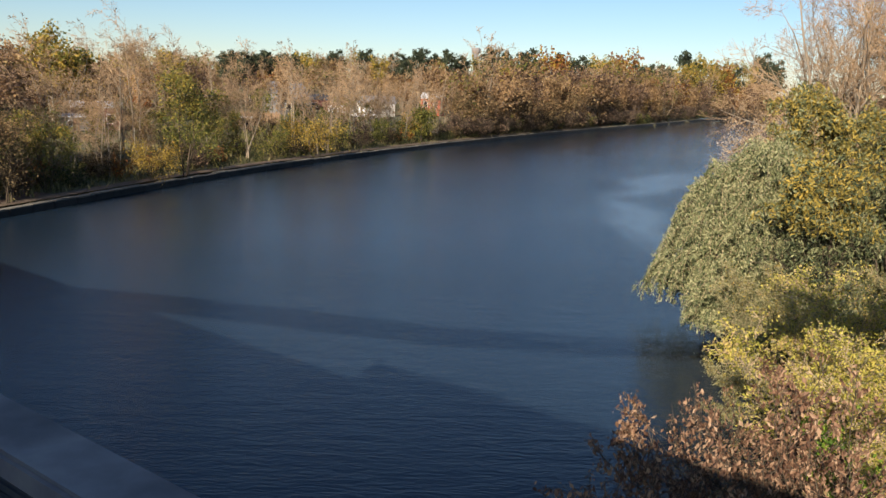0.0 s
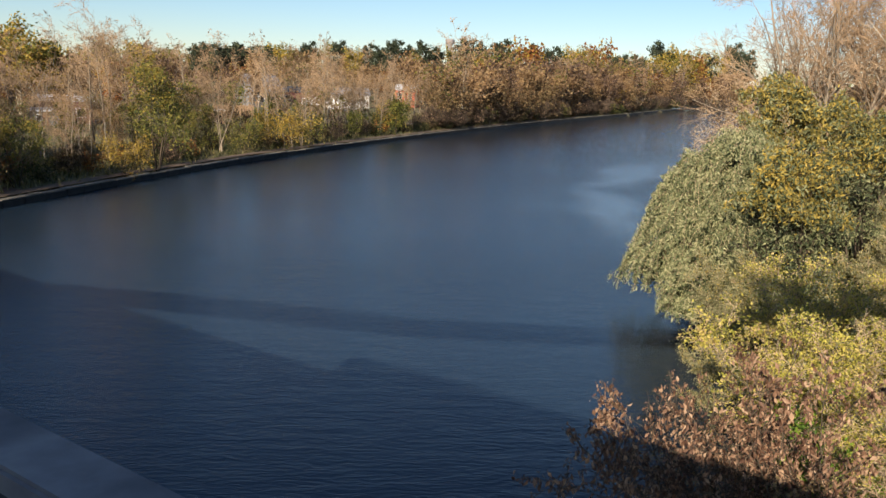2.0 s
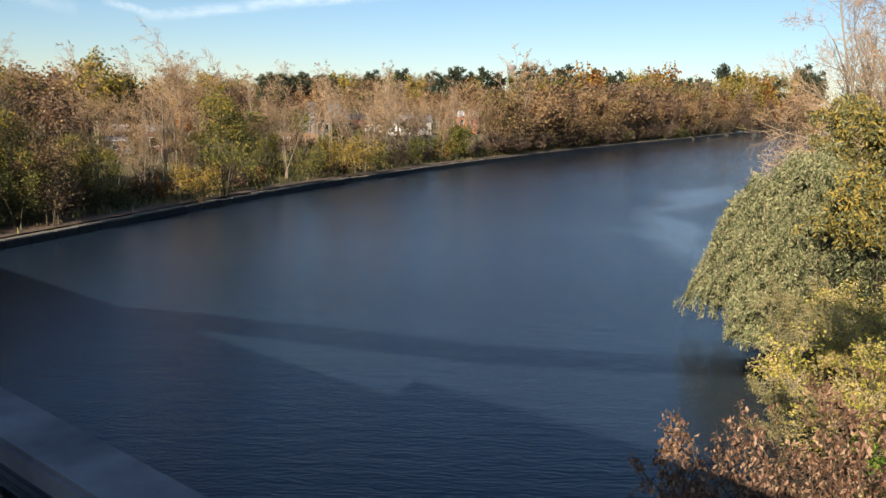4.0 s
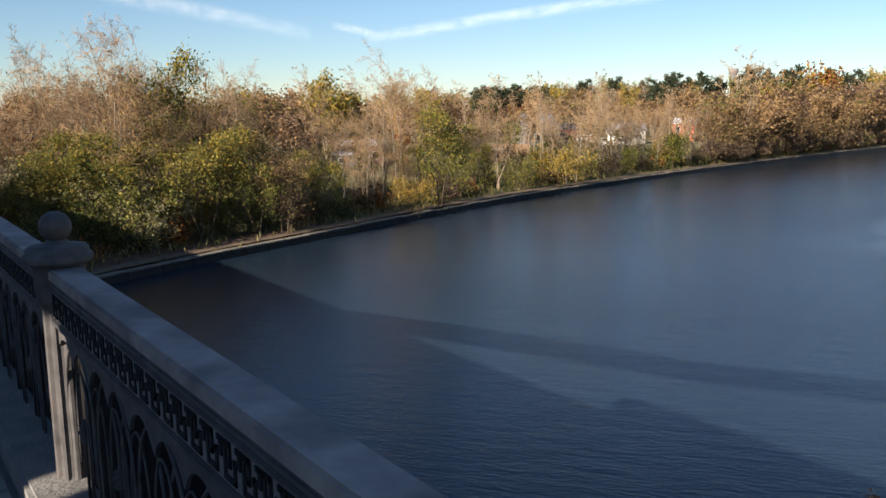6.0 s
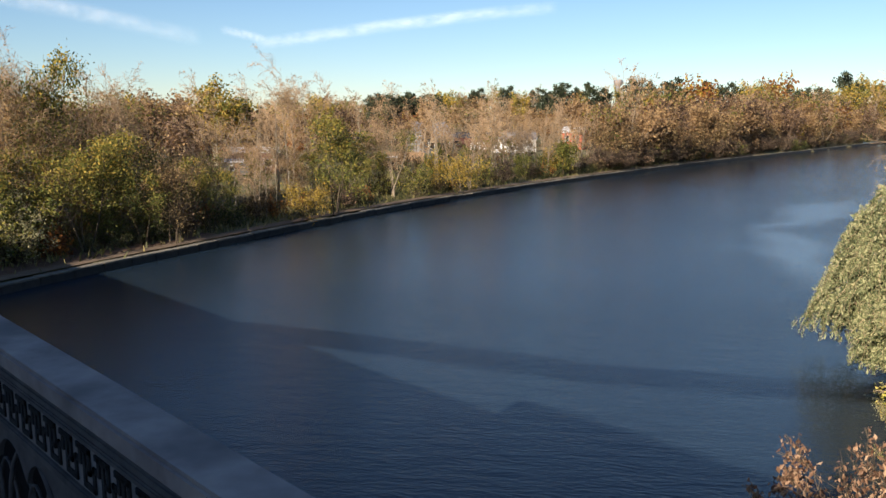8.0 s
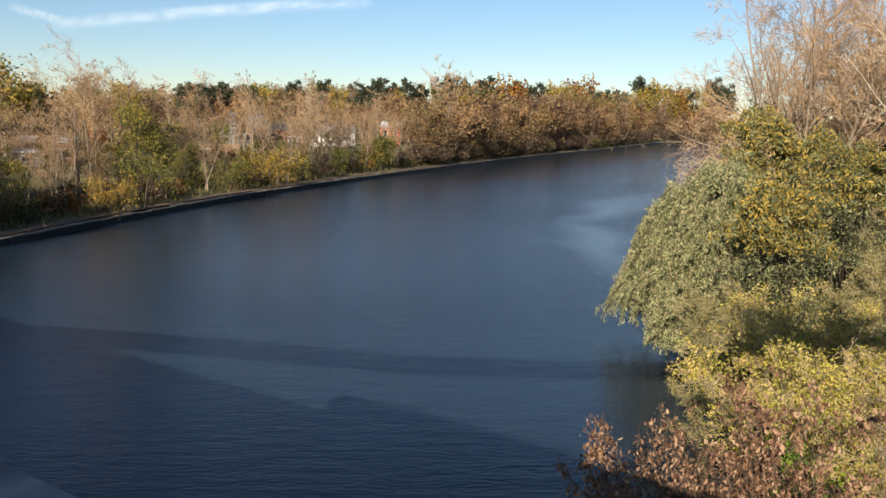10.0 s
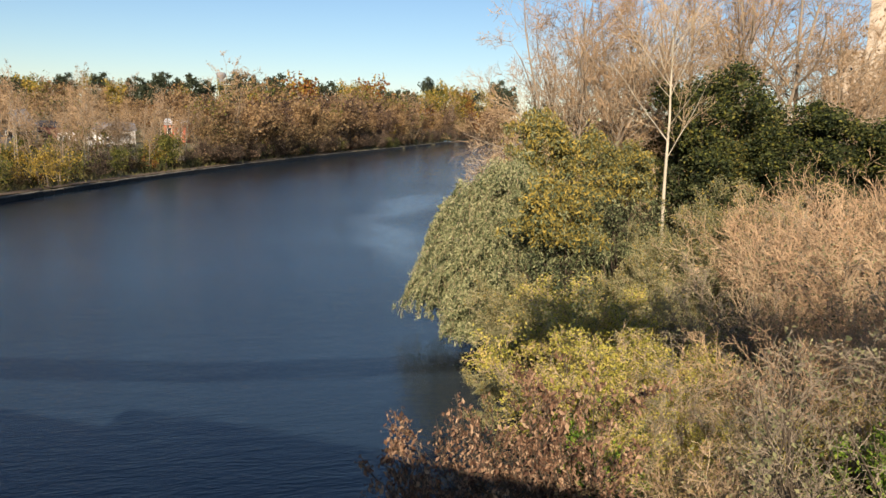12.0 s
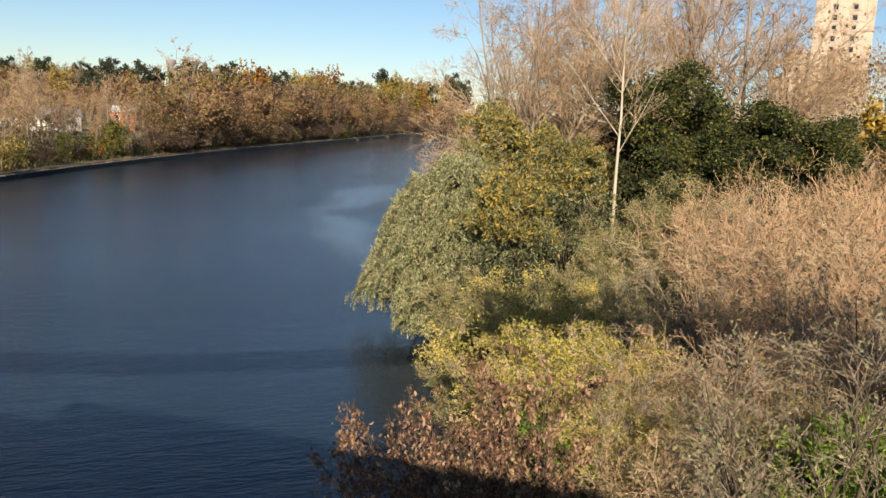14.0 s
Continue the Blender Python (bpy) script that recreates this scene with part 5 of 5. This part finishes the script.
def hut(name, label, m, w, dp, h, wall, roof, rise=1.2, windows=((-0.25, 0.5), (0.25, 0.5)), over=0.35, door=True, chimney=False):
    """A gabled hut, its ridge along x."""
    ob = thing(name, label, "hut", m)
    bm = bmesh.new()
    vs = [bm.verts.new(p) for p in ((-w / 2, -dp / 2, 0), (w / 2, -dp / 2, 0), (w / 2, dp / 2, 0), (-w / 2, dp / 2, 0), (-w / 2, -dp / 2, h), (w / 2, -dp / 2, h),
                                    (w / 2, dp / 2, h), (-w / 2, dp / 2, h), (-w / 2, 0, h + rise), (w / 2, 0, h + rise))]
    for f in ((0, 1, 5, 4), (2, 3, 7, 6), (1, 2, 6, 9, 5), (3, 0, 4, 8, 7)):
        bm.faces.new([vs[i] for i in f])
    part("wall_shell", bm, wall, ob)
    sl = math.atan2(rise, dp / 2)
    for sgn in (-1, 1):
        bm = bmesh.new()
        box(bm, (w + 2 * over, math.hypot(dp / 2, rise) + over, 0.12), (0, 0, 0), 0.02)
        bmesh.ops.transform(bm, verts=bm.verts, matrix=Matrix.Translation((0, sgn * (dp / 4 + over * 0.4), h + rise / 2 - over * 0.2 + 0.1)) @ Matrix.Rotation(-sgn * sl, 4, "X"))
        part("roof_slope", bm, roof, ob)
    for fx, fz in windows:
        bm = bmesh.new()
        box(bm, (w * 0.16, 0.08, h * 0.36), (fx * w, -dp / 2 - 0.02, fz * h), 0.01)
        win = part("window", bm, DARK, ob)
        bm = bmesh.new()
        for x, z, a, b in ((-0.09 * w, 0, 0.1, h * 0.42), (0.09 * w, 0, 0.1, h * 0.42), (0, h * 0.2, w * 0.2, 0.1), (0, -h * 0.2, w * 0.2, 0.1)):
            box(bm, (a, 0.1, b), (fx * w + x, -dp / 2 - 0.05, fz * h + z))
        part("window_frame", bm, WHITE, win)
    if door:
        bm = bmesh.new()
        box(bm, (0.95, 0.08, 2.0), (0, -dp / 2 - 0.03, 1.0), 0.01)
        part("door", bm, FENCE, ob)
    if chimney:
        bm = bmesh.new()
        box(bm, (0.5, 0.5, 1.3), (w * 0.2, 0.2, h + rise + 0.3), 0.02)
        part("chimney", bm, WALL_BRICK, ob)
    return ob


def van(name, label, m, body, ln=5.6, h=2.3, cab=1.6, box_body=True):
    ob = thing(name, label, "van", m)
    bm = bmesh.new()
    box(bm, (ln - cab, 2.0, h - 0.5), (cab / 2, 0, 0.5 + (h - 0.5) / 2), 0.08)
    part("cargo_body", bm, body, ob)
    bm = bmesh.new()
    box(bm, (cab, 1.9, (h - 0.5) * 0.85), (-ln / 2 + cab / 2, 0, 0.5 + (h - 0.5) * 0.42), 0.18)
    part("cab", bm, body, ob)
    for sgn in (-1, 1):
        bm = bmesh.new()
        box(bm, (cab * 0.6, 0.04, 0.55), (-ln / 2 + cab * 0.55, sgn * 0.96, h * 0.66), 0.02)
        part("side_window", bm, DARK, ob)
    bm = bmesh.new()
    box(bm, (0.05, 1.5, 0.6), (-ln / 2 - 0.01, 0, h * 0.66), 0.02)
    part("windscreen", bm, DARK, ob)
    for x in (-ln * 0.32, ln * 0.3):
        for y in (-0.9, 0.9):
            bm = bmesh.new()
            bmesh.ops.create_cone(bm, cap_ends=True, segments=16, radius1=0.38, radius2=0.38, depth=0.24, matrix=Matrix.Translation((x, y, 0.38)) @ Matrix.Rotation(math.pi / 2, 4, "X"))
            wheel = part("wheel", bm, RUBBER, ob)
            bm = bmesh.new()
            bmesh.ops.create_cone(bm, cap_ends=True, segments=12, radius1=0.2, radius2=0.2, depth=0.27, matrix=Matrix.Translation((x, y, 0.38)) @ Matrix.Rotation(math.pi / 2, 4, "X"))
            part("rim", bm, CHROME, wheel)
    return ob


def build_clearing():
    hut("garden_shed", "brick-red garden shed with a pale sheet roof", at(-23.3, 146, 6), 7.5, 5, 3.6, WALL_BRICK, ROOF_PALE, 0.8)
    hut("lean_to", "dark lean-to beside the shed", at(-24.6, 141, 6), 4.0, 3, 2.2, WALL_GREY, ROOF_PALE, 0.4, ((-0.2, 0.55),))
    hut("grey_house", "grey-roofed country house behind bare trees", at(-11.3, 226, 40), 11, 9, 4.0, WALL_GREY, ROOF_GREY, 4.2, chimney=True)
    hut("dark_house", "dark red barn at the far side of the clearing", at(-8.6, 262, -5), 14, 6, 3.2, WALL_BRICK, ROOF_DARK, 1.6)
    hut("red_hut", "bright red-orange hut with a pale roof", at(-1.15, 246, -14), 6.0, 5, 5.0, WALL_RED, ROOF_PALE, 1.5, ((-0.25, 0.65), (0.25, 0.65), (0.2, 0.25)))
    hut("pale_house", "pale plastered cottage among bare trees", at(-5.1, 232, 8), 10, 6, 3.6, WALL_PALE, ROOF_GREY, 1.8)
    # carport
    port = thing("carport", "open carport with a white sheet roof", "carport", at(-14.2, 148, 10))
    for x in (-1.6, 1.6):
        for y in (-1.3, 1.3):
            bm = bmesh.new()
            box(bm, (0.12, 0.12, 2.4), (x, y, 1.2), 0.01)
            part("post", bm, FENCE, port)
    bm = bmesh.new()
    box(bm, (4.2, 3.4, 0.14), (0, 0, 2.55), 0.03)
    bmesh.ops.transform(bm, verts=bm.verts, matrix=Matrix.Rotation(radians(-6), 4, "X"))
    part("roof", bm, WHITE, port)
    bm = bmesh.new()
    box(bm, (3.4, 0.1, 2.0), (0, 1.3, 1.1), 0.01)
    part("back_wall", bm, DARK, port)
    # board fence
    fence = thing("board_fence", "brown board fence beside the carport", "fence", at(-12.9, 170, 0))
    for i in range(26):
        bm = bmesh.new()
        box(bm, (0.2, 0.04, 2.2), (-4 + i * 0.31, 0, 1.1), 0.006)
        part("board", bm, FENCE, fence)
    for z in (0.5, 1.8):
        bm = bmesh.new()
        box(bm, (8.2, 0.06, 0.1), (-0.1, 0.06, z), 0.005)
        part("rail", bm, FENCE, fence)
    van("white_van", "white van parked in the clearing", at(-7.6, 232, 4), WHITE, 6.5, 2.6)
    van("white_truck", "white box truck parked among bare trees", at(-5.9, 212, -6), WHITE, 6.2, 2.7, 1.8)
    van("pale_van", "cream van parked among bare trees", at(-4.9, 212, 10), WALL_PALE, 6.0, 2.5)
    van("white_lorry", "long white lorry parked behind the bushes", at(2.7, 236, 3), WHITE, 9.5, 3.4, 2.2)
    van("white_lorry", "long white lorry parked behind the bushes", at(4.5, 242, 3), WHITE, 10.5, 3.4, 2.2)
    # low wall and kerb line in the grass
    wall = tagged(new("low_wall"), "low pale concrete wall in the grass", "wall")
    wall.matrix_basis = at(-5.5, 158, 8)
    for i in range(9):
        bm = bmesh.new()
        box(bm, (2.9, 0.25, 0.8), (-12 + i * 3, 0, 0.4), 0.03)
        part("slab", bm, KERB, wall)
    # two striped works chimneys far off
    for az in (-27.45, -27.1):
        ch = thing("works_chimney", "tall red and white striped works chimney", "chimney", at(az, 1400, z=0), "", "")
        for i in range(7):
            bm = bmesh.new()
            z0, z1 = i * 5.3, (i + 1) * 5.3
            lathe(bm, [(2.6 - z0 * 0.012, z0), (2.6 - z1 * 0.012, z1)], 16)
            part("band", bm, FADED_RED if i % 2 else WALL_PALE, ch)
    # round tank tower over the pines
    tank = thing("water_tower", "grey water tower behind the pines", "water tower", at(1.7, 620))
    bm = bmesh.new()
    lathe(bm, [(2, 0), (1.6, 21), (1.7, 22.5), (3.2, 23.8), (3.4, 26.2), (2.6, 27)], 20)
    part("tower", bm, ROOF_GREY, tank)


def build_tower():
    """The cream stepped residential tower behind the near bank's trees."""
    m = at(45.35, 330, 0, z=4.0)
    tw = thing("residential_tower", "tall cream stepped residential tower with paired windows", "tower block", m)
    tiers = ((19.5, 58, 0, 0), (27, 36, -5.0, 2.5), (33, 27, -6.5, 4.5))
    for w, h, x, y in tiers:
        bm = bmesh.new()
        box(bm, (w, w * 0.8, h), (x, y + w * 0.4, h / 2), 0.15)
        part("wall", bm, TOWER, tw)
        bm = bmesh.new()
        box(bm, (w + 1.0, w * 0.8 + 1.0, 1.1), (x, y + w * 0.4, h + 0.3), 0.2)
        part("cornice", bm, TOWER_TRIM, tw)
    for z in (22, 44):
        bm = bmesh.new()
        box(bm, (20.2, 16, 0.7), (0, 7.7, z), 0.1)
        part("string_course", bm, TOWER_TRIM, tw)
    pane, frm = bmesh.new(), bmesh.new()
    box(pane, (1.3, 0.2, 1.7))
    for x in (-0.85, 0.85):
        box(frm, (0.25, 0.35, 2.5), (x, 0, 0))
    box(frm, (2.0, 0.35, 0.3), (0, 0, 1.2))
    box(frm, (2.2, 0.5, 0.3), (0, 0, -1.2))
    pm, fm = bpy.data.meshes.new("window"), bpy.data.meshes.new("window_frame")
    pane.to_mesh(pm)
    frm.to_mesh(fm)
    pane.free()
    frm.free()
    pm.materials.append(DARK)
    fm.materials.append(TOWER_TRIM)
    for row in range(14):
        for x in (-3.1, 3.3):
            ob = new("window", pm)
            ob.parent = tw
            ob.location = (x, -0.06, 4 + row * 3.7)
            fr = new("window_frame", fm)
            fr.parent = ob
    for row in range(8):
        for x in (-16.5, -13.5):
            ob = new("window", pm)
            ob.parent = tw
            ob.location = (x, 2.44, 4 + row * 3.7)
            fr = new("window_frame", fm)
            fr.parent = ob


def build_clouds():
    """Thin streaks of high cloud, far behind everything."""
    m = Mat("thin_cloud", 1.0)
    m.color((1, 1, 1))
    tc = m.t.nodes.new("ShaderNodeTexCoord")
    sep = m.t.nodes.new("ShaderNodeSeparateXYZ")
    m.link(tc.outputs["Generated"], sep.inputs[0])
    uv = tc.outputs["UV"]
    s2 = m.t.nodes.new("ShaderNodeSeparateXYZ")
    m.link(uv, s2.inputs[0])
    edge = m.math("MULTIPLY", m.math("MULTIPLY", s2.outputs[1], m.math("SUBTRACT", 1.0, s2.outputs[1])), 4.0)
    ends = m.math("MULTIPLY", m.math("MULTIPLY", s2.outputs[0], m.math("SUBTRACT", 1.0, s2.outputs[0])), 4.0)
    mp = m.node("ShaderNodeMapping", Scale=(14, 1.6, 1))
    m.link(uv, mp.inputs[0])
    n = m.ramp(m.noise(1.3, 5, mp.outputs[0]), [(0.3, (0.1,) * 3), (0.7, (1,) * 3)])
    a = m.math("MULTIPLY", m.math("MULTIPLY", m.math("POWER", edge, 2.4), m.math("POWER", ends, 0.5)), n)
    m.link(m.math("MULTIPLY", a, 0.22), m.b.inputs["Alpha"])
    for pts, wide in ((((-43, 8.3), (-39, 7.35), (-33, 6.4), (-26.5, 5.15)), 1.5), (((-25.2, 5.75), (-23.6, 5.45), (-21.6, 4.95)), 0.8), (((-23, 4.85), (-20, 5.3), (-14.8, 6.1), (-8, 6.9), (-2.5, 7.35)), 1.15)):
        k = 40
        az = np.interp(np.linspace(0, 1, k), np.linspace(0, 1, len(pts)), [p[0] for p in pts])
        el = np.interp(np.linspace(0, 1, k), np.linspace(0, 1, len(pts)), [p[1] for p in pts])
        V = []
        for sgn in (-0.5, 0.5):
            for a1, e1 in zip(az, el):
                V.append((*polar(a1, 4200), 11 + 4200 * math.tan(radians(e1 + sgn * wide))))
        i = np.arange(k - 1)
        ob = mesh_part("cloud_streak", V, np.stack([i, i + 1, i + k + 1, i + k], 1), m.m)
        uvl = ob.data.uv_layers.new(name="UVMap")
        for lp in ob.data.loops:
            uvl.data[lp.index].uv = ((lp.vertex_index % k) / (k - 1), lp.vertex_index // k)
        ob.visible_shadow = False
        tagged(ob, "thin white streak of high cloud", "cloud", kind="structure")


build_clearing()
build_tower()
build_clouds()
